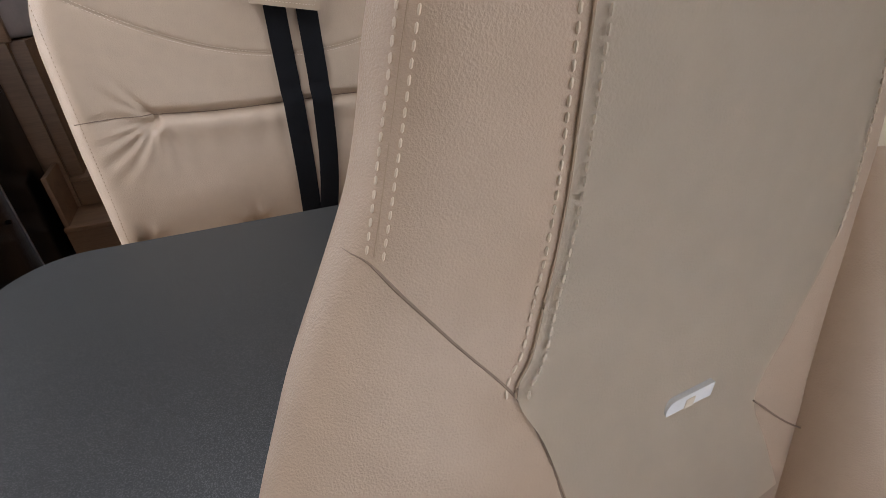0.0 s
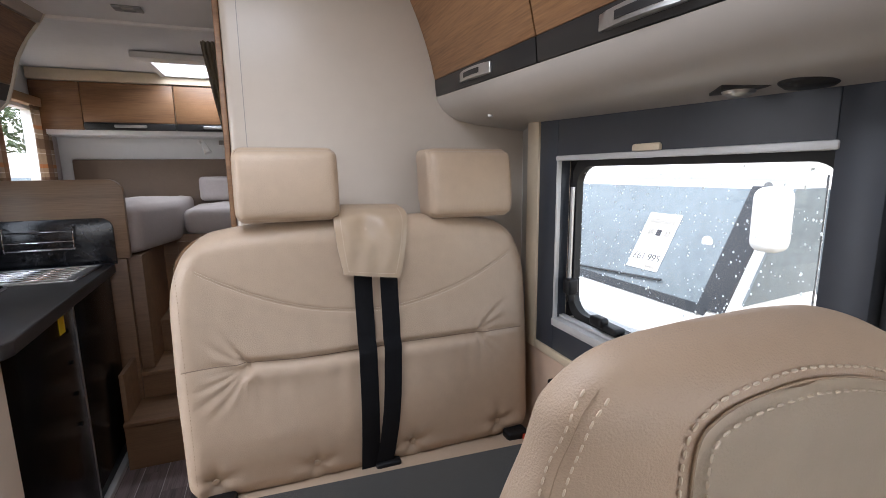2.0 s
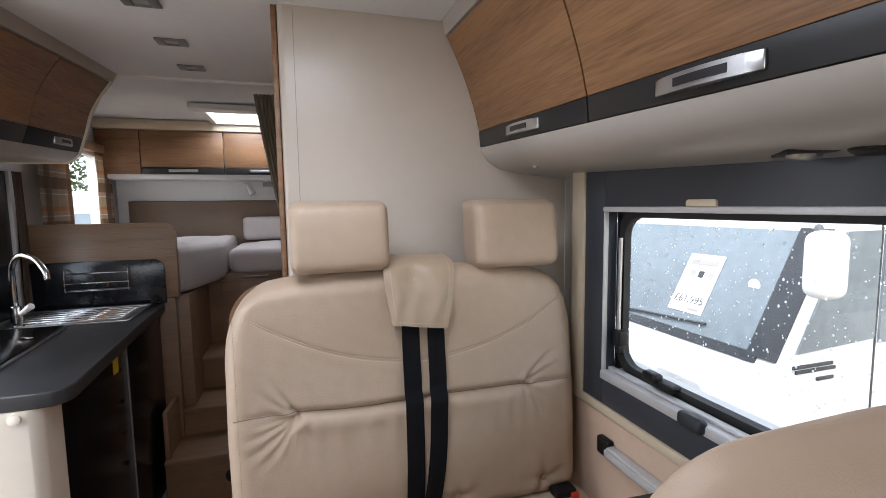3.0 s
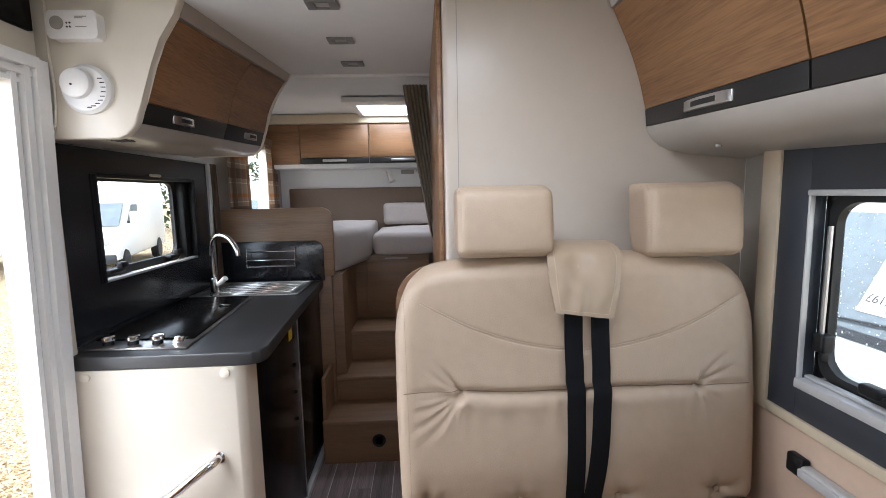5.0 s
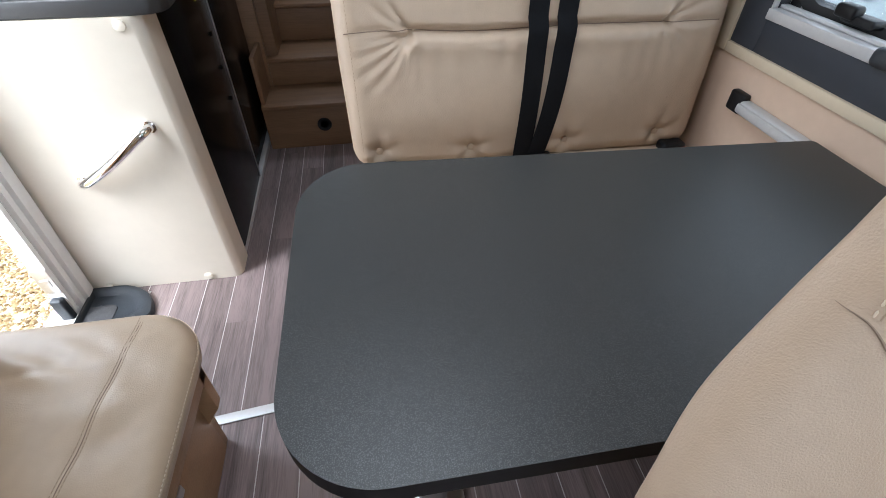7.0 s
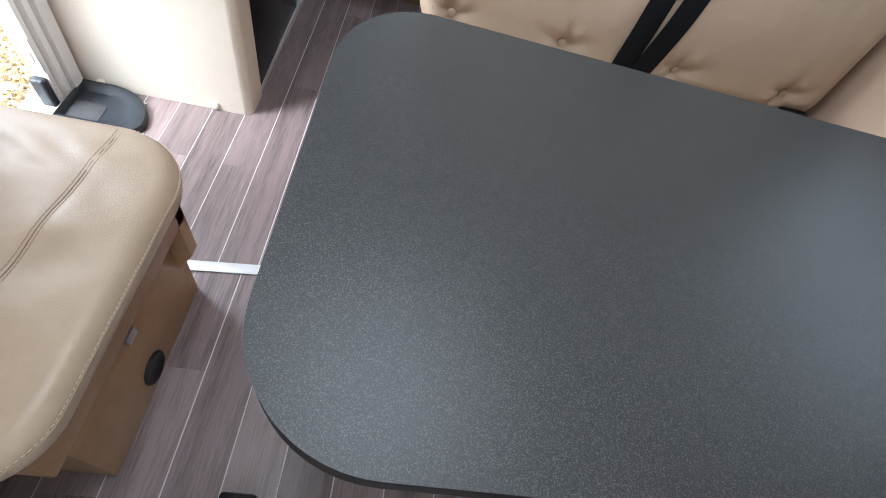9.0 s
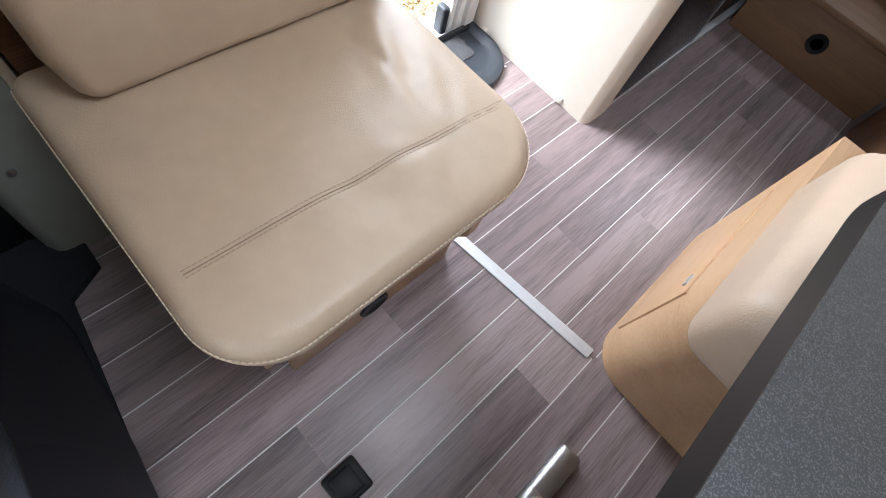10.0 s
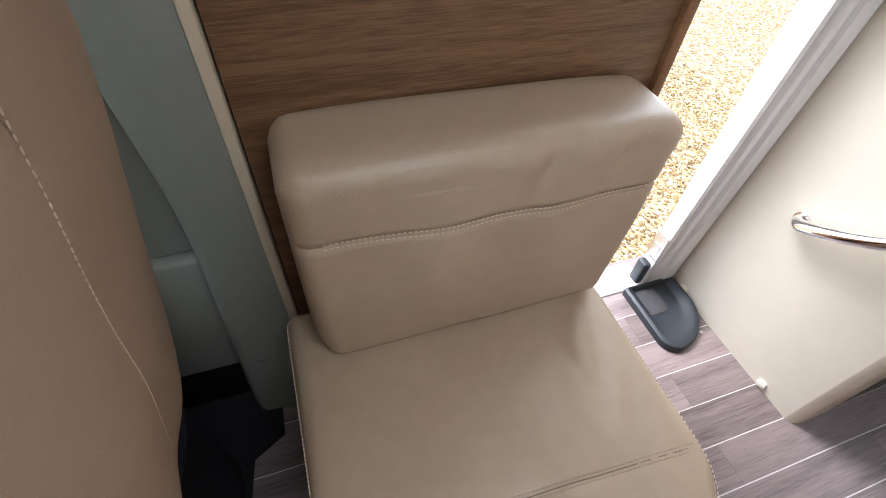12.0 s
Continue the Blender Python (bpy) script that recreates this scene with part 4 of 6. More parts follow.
def crease(t, w=0.4):
    """Narrow folds at even steps of t."""
    return math.exp(-(math.sin(t) / w) ** 2)


def seat_wrinkle(x, y):
    w = 0.0042 * math.sin(118 * (0.75 * y + 0.6 * x) + 2.4 * math.sin(13 * x + 5 * y)) * bell(y - 0.83, 0.065) * bell(x + 1.03, 0.12)
    w += 0.004 * math.sin(52 * (y + 0.5 * x)) * bell(y - 0.80, 0.09) * bell(x + 1.08, 0.16)
    w += 0.0055 * math.sin(46 * (y - 0.2 * x)) * bell(x + 0.84, 0.07) * bell(y - 0.66, 0.16)
    w -= 0.0045 * crease(34 * (y - 0.35 * x) + 1.5 * math.sin(9 * x + 3 * y)) * bell(y - 0.80, 0.07) * bell(x + 1.02, 0.11)
    w -= 0.0035 * crease(26 * (y + 0.6 * x) + 2.0 * math.sin(8 * x)) * bell(y - 0.84, 0.05) * bell(x + 0.97, 0.08)
    w -= 0.0030 * crease(17 * (y - 0.15 * x) + 1.2 * math.sin(14 * x)) * bell(x + 0.83, 0.05) * bell(y - 0.60, 0.13)
    return w + 0.003 * noise.noise(Vector((x * 6, y * 6, 0))) + 0.0012 * noise.noise(Vector((x * 21, y * 13, 2)))


SEAM_X = lambda y: -0.905 + (y - 0.35) * 0.055
pad_mesh = pad(seat_line, 0.405, 0.478, 0.032, seat_wrinkle, 34, 0.010, lambda q: q.x - SEAM_X(q.y))
cushion_top = [v.co.copy() for v in pad_mesh.verts if v.co.z > 0.465 and abs(v.co.x + 0.89) < 0.06]
cushion = part("seat_cushion", pad_mesh, LEATHER_SIDE, seat, "tan leather seat cushion")


def cushion_z(x, y):
    """Height of the cushion's top near the seam."""
    weights = [math.exp(-((v.x - x) / 0.006) ** 2 - ((v.y - y) / 0.012) ** 2) + 1e-12 for v in cushion_top]
    return sum(w * v.z for w, v in zip(weights, cushion_top)) / sum(weights)


seam_y = [0.372 + 0.515 * k / 60 for k in range(61)]
for d in (0.005, -0.005):
    part("stitching", stitches([(SEAM_X(y) + d, y, cushion_z(SEAM_X(y) + d, y) + 0.0006) for y in seam_y], 0.005, 0.002, 0.0008), THREAD_DULL, cushion, "tan stitching")
# dark tube deepens the shade in the cushion's seam groove by colour
part("seam_line", tube([(SEAM_X(y), y, cushion_z(SEAM_X(y), y) + 0.0002) for y in seam_y], 0.0008, 6), SEAM, cushion, "dark seam")
part("piping", tube([(p[0], p[1], 0.452) for p in rounded(-1.2845, -0.7545, 0.3375, 0.9085, (0.02, 0.10, 0.13, 0.02), 10)], 0.0012, 6), LEATHER_SIDE, cushion, "stitched rim")
part("stitching", stitches([(p[0], p[1], 0.4575) for p in rounded(-1.2842, -0.7542, 0.3378, 0.9082, (0.02, 0.10, 0.13, 0.02), 10)], 0.005, 0.0025, 0.0009), THREAD, cushion, "pale rim stitching")


def back_shape(p, n, u):
    p = p.copy()
    z = p.z
    p.x -= (z - 0.48) * 0.04
    if n.x > -0.2:
        p.x += 0.012 * (1 - u.y ** 2) * (1 - u.z ** 2)
        p.x -= 0.006 * bell(z - (0.737 - 0.02 * (p.y - 0.65)), 0.006)
        p.x += 0.0035 * math.sin(60 * p.y + 3 * math.sin(12 * z)) * bell(z - 0.81, 0.05) * bell(p.y - 0.76, 0.1)
        p.x += 0.005 * math.sin(36 * p.y) * bell(z - 0.66, 0.09)
        p.x -= 0.0045 * crease(30 * (p.y + 0.12 * z) + 1.6 * math.sin(11 * z)) * bell(z - 0.785, 0.05) * bell(p.y - 0.76, 0.13)
        p.x -= 0.0035 * crease(19 * (p.y - 0.25 * z) + 1.2 * math.sin(9 * z)) * bell(z - 0.63, 0.09) * bell(p.y - 0.70, 0.2)
        p.x += 0.004 * noise.noise(Vector((0, p.y * 6, z * 6))) + 0.0013 * noise.noise(Vector((5, p.y * 18, z * 9)))
    if z > 0.80:
        p.z -= 0.01 * (u.y * 0.5 + 0.5) + 0.008 * u.y ** 4
    p.y += 0.012 * max(0.0, -u.y) * max(0.0, min(1.0, (0.55 - z) / 0.06))
    if u.y > 0:
        p.y += u.y * (0.042 * (z - 0.487) / 0.38 - 0.014)
    return p


back = part("backrest", soft_box((-1.315, 0.388, 0.477), (-1.164, 0.912, 0.848), 0.03, (10, 120, 90), back_shape), LEATHER_SIDE, seat, "tan leather backrest with stitched seam")
for d in (0.004, -0.004):
    part("stitching", stitches([(back_shape(Vector((-1.166, y, 0.737 - 0.02 * (y - 0.65))), Vector((1, 0, 0)), Vector((1, (y - 0.665) / 0.26, 0.2))).x + 0.006, y, 0.737 - 0.02 * (y - 0.65) + d) for y in [0.425 + 0.47 * k / 40 for k in range(41)]], 0.005, 0.002, 0.0009), THREAD, back, "tan double stitching")

def back_x(y, z):
    return back_shape(Vector((-1.166, y, z)), Vector((1, 0, 0)), Vector((1, (y - 0.65) / 0.262, (z - 0.6625) / 0.1855))).x


# the groove's shade across the backrest, put in as a dark tube
part("seam_line", tube([(back_x(y, 0.737 - 0.02 * (y - 0.65)) + 0.0016, y, 0.737 - 0.02 * (y - 0.65)) for y in [0.42 + 0.48 * k / 60 for k in range(61)]], 0.0013, 6), SEAM, back, "dark seam")
plinth = part("plinth", merge(box(-1.30, -0.84, 0.42, 0.83, 0.0, 0.30, 0.004), box(-1.30, -0.80, 0.38, 0.85, 0.30, 0.405, 0.004)), BEECH_X, seat, "pale wooden seat box")
part("side_board", prism([(-0.842, 0.0), (-0.842, 0.14), (-0.80, 0.2), (-0.80, 0.405), (-0.86, 0.405), (-0.86, 0.0)], "y", 0.82, 0.85, 0.002), BEECH_X, seat, "wooden side board")
part("vent", lathe([(0.0, 0.003), (0.026, 0.003), (0.030, 0.006), (0.036, 0.006), (0.038, 0.0)], (-0.8405, 0.622, 0.055), "x", 24), BLACK, seat, "round black heater outlet")
part("catch", box(-0.842, -0.83, 0.61, 0.64, 0.205, 0.232, 0.003), ALU, seat, "metal catch")

# wood panel behind the side seat and its edge trims
side_panel = thing("side_wall_panel", (-1.36, 0.68, 0.0), "coarse oak veneer wall panel behind the side seat", "wall panel", "", "structure")
part("panel", box(-1.345, -1.325, 0.357, 0.974, 0.0, 1.80, 0.002), OAK_PANEL, side_panel)
part("edge_trim", box(-1.45, -1.316, 0.338, 0.354, 0.0, 1.86, 0.004), CREAM_TRIM, side_panel, "cream edge profile")
part("edge_trim", box(-1.45, -1.316, 0.977, 0.997, 0.0, 1.80, 0.004), OAK_X, side_panel, "brown edge profile")
part("filler", box(-1.45, -1.345, 0.366, 0.985, 0.0, 1.80, 0.0), OAK_X, side_panel)

# cab pillar lining, cab floor, door lining
pillar_line = smooth_line([(-1.36, 0.28, 1.86), (-1.345, 0.248, 1.2), (-1.33, 0.235, 0.95), (-1.33, 0.246, 0.68), (-1.335, 0.232, 0.45), (-1.34, 0.205, 0.1), (-1.34, 0.20, 0.0)], 6)
bm = bmesh.new()
rows = []
for p in pillar_line:
    rows.append([bm.verts.new((p.x + dx, p.y + dy, p.z)) for dx, dy in ((-0.11, -0.03), (-0.03, -0.012), (-0.006, 0.0), (0.002, 0.012), (0.004, 0.03), (0.006, 0.338 - p.y), (-0.11, 0.338 - p.y))])
for a, b in zip(rows, rows[1:]):
    for k in range(len(a)):
        bm.faces.new((a[k], a[(k + 1) % len(a)], b[(k + 1) % len(a)], b[k]))
bm.faces.new(rows[0])
bm.faces.new(rows[-1][::-1])
pillar = thing("cab_pillar", (-1.4, 0.27, 0), "grey-green plastic cab pillar lining", "pillar trim", "", "structure")
part("lining", bm, PILLAR, pillar)
for zz, yy in ((0.272, 0.256), (0.813, 0.258)):
    part("screw", lathe([(0, 0), (0.007, 0), (0.007, 0.002), (0.0, 0.004)], (-1.331, yy, zz), "x", 12), STEEL, pillar)
lining = thing("cab_door_lining", (-1.42, -0.2, 0), "grey-green plastic cab door lining", "door lining", "", "structure")
part("upper", box(-1.45, -1.405, -0.9, 0.235, 0.543, 1.5, 0.01), PILLAR, lining)
part("lower", box(-1.45, -1.39, -0.9, 0.235, 0.175, 0.540, 0.012, 3), PILLAR, lining)
part("skirting", box(-1.45, -1.40, -0.9, 0.235, 0.0165, 0.172, 0.004), BLACK, lining, "black lower skirting")
solid("cab_carpet", prism([(-1.45, -1.2), (-0.70, -1.2), (-0.70, 0.10), (-0.875, 0.12), (-1.235, 0.168), (-1.27, 0.245), (-1.45, 0.25)], "z", 0.0012, 0.016, 0.004), CARPET, "black cab floor carpet", "carpet", "structure")

# ---- galley ----
galley = thing("galley_unit", (-1.17, 2.05, 0), "cream and black galley unit with dark worktop", "kitchen unit")
panel_line = [(-0.920, 1.487), (-1.415, 1.487), (-1.415, 1.515), (-0.92, 1.515), (-0.92, 1.6), (-0.895, 1.6), (-0.895, 1.517)] + [(-0.925 + 0.03 * math.sin(a), 1.517 - 0.03 * math.cos(a)) for a in [math.pi / 2 * k / 6 for k in range(6, -1, -1)]][1:-1]
part("end_panel", prism(panel_line, "z", 0.0, 0.89), CREAM, galley, "cream front panel with rounded edge")
part("carcass", box(-1.44, -0.925, 1.52, 2.60, 0.02, 0.89, 0.002), BLACK, galley, "black carcass")
fr = part("door", prism([(-0.924, 1.605), (-0.898, 1.605), (-0.905, 2.12), (-0.931, 2.12)], "z", 0.03, 0.885, 0.002), BLACK_GLOSS, galley, "glossy black fridge door")
part("door", prism([(-0.931, 2.125), (-0.905, 2.125), (-0.912, 2.60), (-0.938, 2.60)], "z", 0.10, 0.885, 0.002), BLACK_GLOSS, galley, "glossy black cupboard door")
part("plinth_strip", box(-0.93, -0.90, 1.605, 2.60, 0.0, 0.028, 0.002), ALU_PAINT, galley, "silver plinth strip")
part("door_edge", prism([(-0.908, 2.119), (-0.902, 2.119), (-0.902, 2.126), (-0.908, 2.126)], "z", 0.03, 0.885), ALU, galley, "silver door edge")
for zz in (0.80, 0.68, 0.56, 0.44):
    part("knob", lathe([(0, 0), (0.007, 0), (0.008, 0.003), (0.007, 0.006), (0, 0.007)], (-0.905, 2.05, zz), "x", 14), BLACK_GLOSS, galley, "small black push knob")
part("sticker", box(-0.9065, -0.9015, 1.985, 2.030, 0.802, 0.876, 0), YELLOW, galley, "yellow warning sticker")
for cx, cz in ((-0.944, 0.872), (-1.345, 0.872), (-1.01, 0.02), (-1.345, 0.02)):
    part("cover_cap", prism(rounded(cx - 0.014, cx + 0.014, cz - 0.012, cz + 0.012, (0.01, 0.01, 0.01, 0.01), 5), "y", 1.479, 1.488, 0.003), CREAM, galley, "cream fixing cap")
grab = thing("grab_handle", (-1.1, 1.46, 0.53), "chrome grab handle on the cream galley panel", "handle")
gp = smooth_line([(-1.222, 1.487, 0.452), (-1.218, 1.468, 0.455), (-1.19, 1.448, 0.468), (-1.10, 1.440, 0.525), (-1.01, 1.448, 0.592), (-0.984, 1.468, 0.606), (-0.98, 1.487, 0.608)], 5)
part("bar", tube(gp, [0.0125 + 0.0025 * math.sin(math.pi * k / (len(gp) - 1)) for k in range(len(gp))], 16), CHROME, grab)
for p in (gp[0], gp[-1]):
    part("base", lathe([(0, -0.006), (0.018, -0.006), (0.020, 0.0), (0.0, 0.0)], (p.x, 1.487, p.z), "y", 16), CHROME, grab)

worktop = thing("worktop", (-1.15, 2.05, 0.89), "dark grey laminate worktop with rounded front corner", "worktop")
part("slab", prism([(-1.447, 1.488), (-0.90, 1.488), (-0.868, 1.494), (-0.845, 1.512), (-0.835, 1.545), (-0.872, 2.10), (-0.895, 2.635), (-1.447, 2.635)], "z", 0.89, 0.932, 0.006, 3), WORKTOP, worktop)
part("upstand", box(-1.449, -1.438, 1.53, 2.56, 0.932, 0.945, 0.003), ALU_PAINT, worktop, "silver upstand strip")

hob = thing("hob", (-1.22, 1.85, 0.93), "black glass gas hob with silver rim and knobs", "hob")
part("frame", prism([(-1.405, 1.545), (-1.075, 1.535), (-1.130, 2.235), (-1.430, 2.235)], "z", 0.9325, 0.939, 0.002), STEEL, hob, "steel rim")
part("lid", prism([(-1.40, 1.62), (-1.09, 1.615), (-1.138, 2.225), (-1.422, 2.225)], "z", 0.9392, 0.946, 0.002), BLACK_GLOSS, hob, "black glass lid")
for kx in (-1.335, -1.26, -1.185):
    k = part("knob", merge(lathe([(0, 0), (0.016, 0), (0.014, 0.012), (0, 0.013)], (kx, 1.582, 0.939), "z", 18)), BLACK, hob, "black knob base")
    part("cap", lathe([(0, 0.013), (0.017, 0.013), (0.021, 0.018), (0.021, 0.026), (0.017, 0.030), (0, 0.031)], (kx, 1.582, 0.939), "z", 22), CHROME, k, "chrome cap")
part("lever", merge(box(-1.135, -1.105, 1.57, 1.615, 0.939, 0.952, 0.004), box(-1.122, -1.095, 1.555, 1.572, 0.945, 0.966, 0.004)), CHROME, hob, "chrome lid hinge")
part("hinge", box(-1.19, -1.15, 2.03, 2.05, 0.946, 0.952, 0.002), CHROME, hob, "chrome lid catch")

sink = thing("sink", (-1.2, 2.43, 0.93), "steel sink with ribbed drainer set in the worktop", "sink")
part("rim", merge(box(-1.42, -0.94, 2.27, 2.288, 0.9325, 0.94, 0.003), box(-1.42, -0.94, 2.588, 2.605, 0.9325, 0.94, 0.003), box(-0.955, -0.935, 2.275, 2.60, 0.9325, 0.94, 0.003), box(-1.43, -1.41, 2.275, 2.60, 0.9325, 0.94, 0.003)), STEEL, sink)
part("drainer", box(-1.41, -0.955, 2.288, 2.588, 0.9322, 0.935, 0), STEEL, sink)
for yy in (2.33, 2.375, 2.42, 2.465, 2.51, 2.55):
    part("rib", box(-1.36, -0.98, yy - 0.005, yy + 0.005, 0.934, 0.941, 0.003), CHROME, sink)
tap = thing("tap", (-1.318, 2.292, 0.932), "chrome swan-neck kitchen tap", "tap")
part("body", lathe([(0, 0), (0.024, 0), (0.024, 0.008), (0.018, 0.012), (0.018, 0.085), (0.012, 0.09), (0, 0.09)], (-1.318, 2.292, 0.932), "z", 20), CHROME, tap)
neck = smooth_line([(-1.318, 2.292, 1.02), (-1.318, 2.292, 1.12), (-1.306, 2.275, 1.185), (-1.26, 2.235, 1.222), (-1.20, 2.20, 1.21), (-1.160, 2.175, 1.165), (-1.152, 2.17, 1.135)], 6)
part("neck", tube(neck, 0.0105, 12), CHROME, tap)
part("lever", tube([(-1.302, 2.285, 0.99), (-1.285, 2.28, 1.0), (-1.255, 2.268, 1.022)], [0.008, 0.010, 0.013], 10), WHITE, tap, "white-tipped lever")

splash = solid("splash_panel", cut_wall(WL, WL + 0.018, 1.505, 2.545, 0.932, 1.558, [(1.735, 2.395, 1.115, 1.465)]), SPLASH, "charcoal wall panel round the galley window", "wall panel", "structure")
kw = thing("window_2", (-1.44, 2.06, 1.29), "dark framed galley window with silver blind rails", "window", "", "structure")
part("frame", merge(box(WL, WL + 0.026, 1.725, 1.745, 1.105, 1.475, 0.003), box(WL, WL + 0.026, 2.385, 2.405, 1.105, 1.475, 0.003), box(WL, WL + 0.026, 1.745, 2.385, 1.462, 1.478, 0.003)), BLACK, kw, "black inner frame")
part("sill", box(WL - 0.005, WL + 0.024, 1.735, 2.395, 1.106, 1.116, 0.003), ALU_PAINT, kw, "silver sill rail")
part("pane", prism(rounded(1.76, 2.31, 1.14, 1.455, (0.04, 0.04, 0.04, 0.04)), "x", -1.494, -1.489), GLASS, kw).visible_shadow = False
part("gasket", rim(rounded(1.76, 2.31, 1.14, 1.455, (0.04, 0.04, 0.04, 0.04)), -1.498, -1.482, 0.03), RUBBER, kw, "black rubber gasket")
part("reveal", box(-1.49, -1.45, 2.335, 2.40, 1.10, 1.47, 0.002), BLACK, kw, "black reveal")
part("stay", tube([(-1.47, 2.345, 1.40), (-1.47, 2.345, 1.22)], 0.006, 8), ALU, kw, "aluminium stay")
for yy in (1.86, 2.25):
    part("latch", merge(box(-1.482, -1.452, yy - 0.05, yy + 0.03, 1.124, 1.14, 0.005, 3), box(-1.475, -1.452, yy + 0.01, yy + 0.05, 1.135, 1.16, 0.006, 3)), BLACK, kw, "black latch")
part("blind_tab", box(WL + 0.02, WL + 0.032, 2.05, 2.12, 1.475, 1.487, 0.004), CREAM_TRIM, kw, "cream pull tab")
solid("trim", merge(box(WL, WL + 0.03, 2.548, 2.566, 0.932, 1.56, 0.004)), ALU_PAINT, "silver upright profile beside the splash panel", "trim", "structure")

# board between galley and bed, with dark rear panel and wire rack
board = thing("bed_end_board", (-1.14, 2.66, 0.93), "pale oak board with dark inset panel between galley and bed", "partition board")
part("board", prism(rounded(-1.44, -0.832, 0.955, 1.325, (0, 0, 0.06, 0.0)), "y", 2.645, 2.675, 0.004), BOARD_WOOD, board)
part("lower_board", box(-1.44, -0.85, 2.645, 2.672, 0.0, 0.953, 0.003), STEP_WOOD, board, "brown lower board")
part("inset", prism(rounded(-1.44, -0.885, 0.932, 1.150, (0, 0, 0.05, 0.0)), "y", 2.632, 2.645, 0.003), SPLASH, board, "charcoal back panel")
rack = thing("wire_rack", (-1.14, 2.6, 1.02), "chrome wire rack on the dark back panel", "rack")
for zz, yy in ((1.10, 2.600), (1.055, 2.598), (1.02, 2.598), (1.02, 2.622)):
    part("wire", tube([(-1.28, yy, zz), (-1.03, yy, zz)], 0.0028, 8), CHROME, rack)
for xx in (-1.28, -1.03):
    part("upright", tube(smooth_line([(xx, 2.630, 1.115), (xx, 2.604, 1.115), (xx, 2.598, 1.08), (xx, 2.598, 1.02), (xx, 2.625, 1.018)], 4), 0.0032, 8), CHROME, rack)

# alarms on the locker end
smoke = thing("smoke_alarm", (-1.254, 1.49, 1.687), "round white smoke alarm on the cream locker end", "alarm")
part("base", lathe([(0, 0.0), (0.066, 0.0), (0.066, -0.012), (0.058, -0.020), (0, -0.021)], (-1.254, 1.499, 1.687), "y", 36), WHITE, smoke)
part("dome", lathe([(0, -0.020), (0.040, -0.020), (0.038, -0.034), (0.030, -0.038), (0, -0.039)], (-1.270, 1.499, 1.700), "y", 30), WHITE, smoke)
for k in range(9):
    a = radians(-80 + 14 * k)
    part("slot", box(-1.254 + 0.050 * math.cos(a) - 0.006, -1.254 + 0.050 * math.cos(a) + 0.006, 1.4775, 1.4795, 1.687 + 0.050 * math.sin(a) - 0.0012, 1.687 + 0.050 * math.sin(a) + 0.0012, 0), PRINT, smoke)
part("lamp", lathe([(0, 0), (0.003, 0), (0.003, -0.002), (0, -0.002)], (-1.275, 1.460, 1.695), "y", 10), PRINT, smoke)
co = thing("gas_alarm", (-1.26, 1.485, 1.845), "white rectangular gas alarm above the smoke alarm", "alarm")
part("case", prism(rounded(-1.325, -1.195, 1.812, 1.884, (0.012, 0.012, 0.012, 0.012), 5), "y", 1.466, 1.499, 0.006, 3), WHITE, co)
part("ring", lathe([(0.013, 0), (0.017, 0), (0.017, -0.003), (0.013, -0.003)], (-1.297, 1.466, 1.852), "y", 24), GREY_PROFILE, co)
for xx, zz in ((-1.272, 1.852), (-1.264, 1.852), (-1.272, 1.842), (-1.264, 1.842)):
    part("lamp", lathe([(0, 0), (0.0025, 0), (0.0025, -0.0015), (0, -0.0015)], (xx, 1.466, zz), "y", 8), PRINT, co)
for zz, w in ((1.868, 0.03), (1.864, 0.02), (1.842, 0.028)):
    part("print", box(-1.25, -1.25 + w, 1.4648, 1.466, zz - 0.001, zz + 0.001, 0), GREY_PROFILE, co)
solid("alarm_cable", tube(smooth_line([(-1.345, 1.494, 1.925), (-1.348, 1.494, 1.80), (-1.343, 1.494, 1.68), (-1.352, 1.493, 1.59), (-1.368, 1.49, 1.56)], 6), 0.004, 8), CREAM, "cream cable down the locker end", "cable")
for k in range(6):
    part("print_line", box(-1.255 + 0.004 * (k % 2), -1.200 - 0.005 * (k % 3), 1.545 + 0.012 * k, 1.550 + 0.012 * k, 1.5585, 1.5615, 0), PRINT, left, "small dark printed notice")

# ---- entrance door frame, outside step tray ----
dframe = thing("door_1", (-1.43, 1.2, 0), "white aluminium entrance door frame, door standing open", "door frame", "", "structure")
prof = [(-1.455, 1.375), (-1.41, 1.375), (-1.41, 1.392), (-1.418, 1.395), (-1.418, 1.402), (-1.402, 1.405), (-1.402, 1.425), (-1.41, 1.428), (-1.41, 1.434), (-1.395, 1.437), (-1.395, 1.478), (-1.455, 1.478)]
part("jamb", prism(prof, "z", 0.0, 1.755, 0.0), WHITE_FRAME, dframe, "ribbed white jamb", 20)
part("head", prism([(p[0], 1.687 + (p[1] - 1.375) * 0.7) for p in prof], "y", 0.98, 1.45), WHITE_FRAME, dframe, "white head profile", 20)
part("threshold", prism([(-1.50, -0.02), (-1.402, -0.02), (-1.402, 0.004), (-1.41, 0.012), (-1.42, 0.014), (-1.46, 0.014), (-1.50, 0.006)], "y", 1.0, 1.38), WHITE_FRAME, dframe, "white threshold")
part("seal", box(-1.4175, -1.4165, 1.3955, 1.4015, 0.03, 1.74, 0.0), GREY_PROFILE, dframe, "grey door seal")
# grey strip that fills the jamb's second groove
part("seal", box(-1.4105, -1.4085, 1.4285, 1.4335, 0.01, 1.74, 0.0), GREY_PROFILE, dframe, "grey fill strip in the jamb groove")
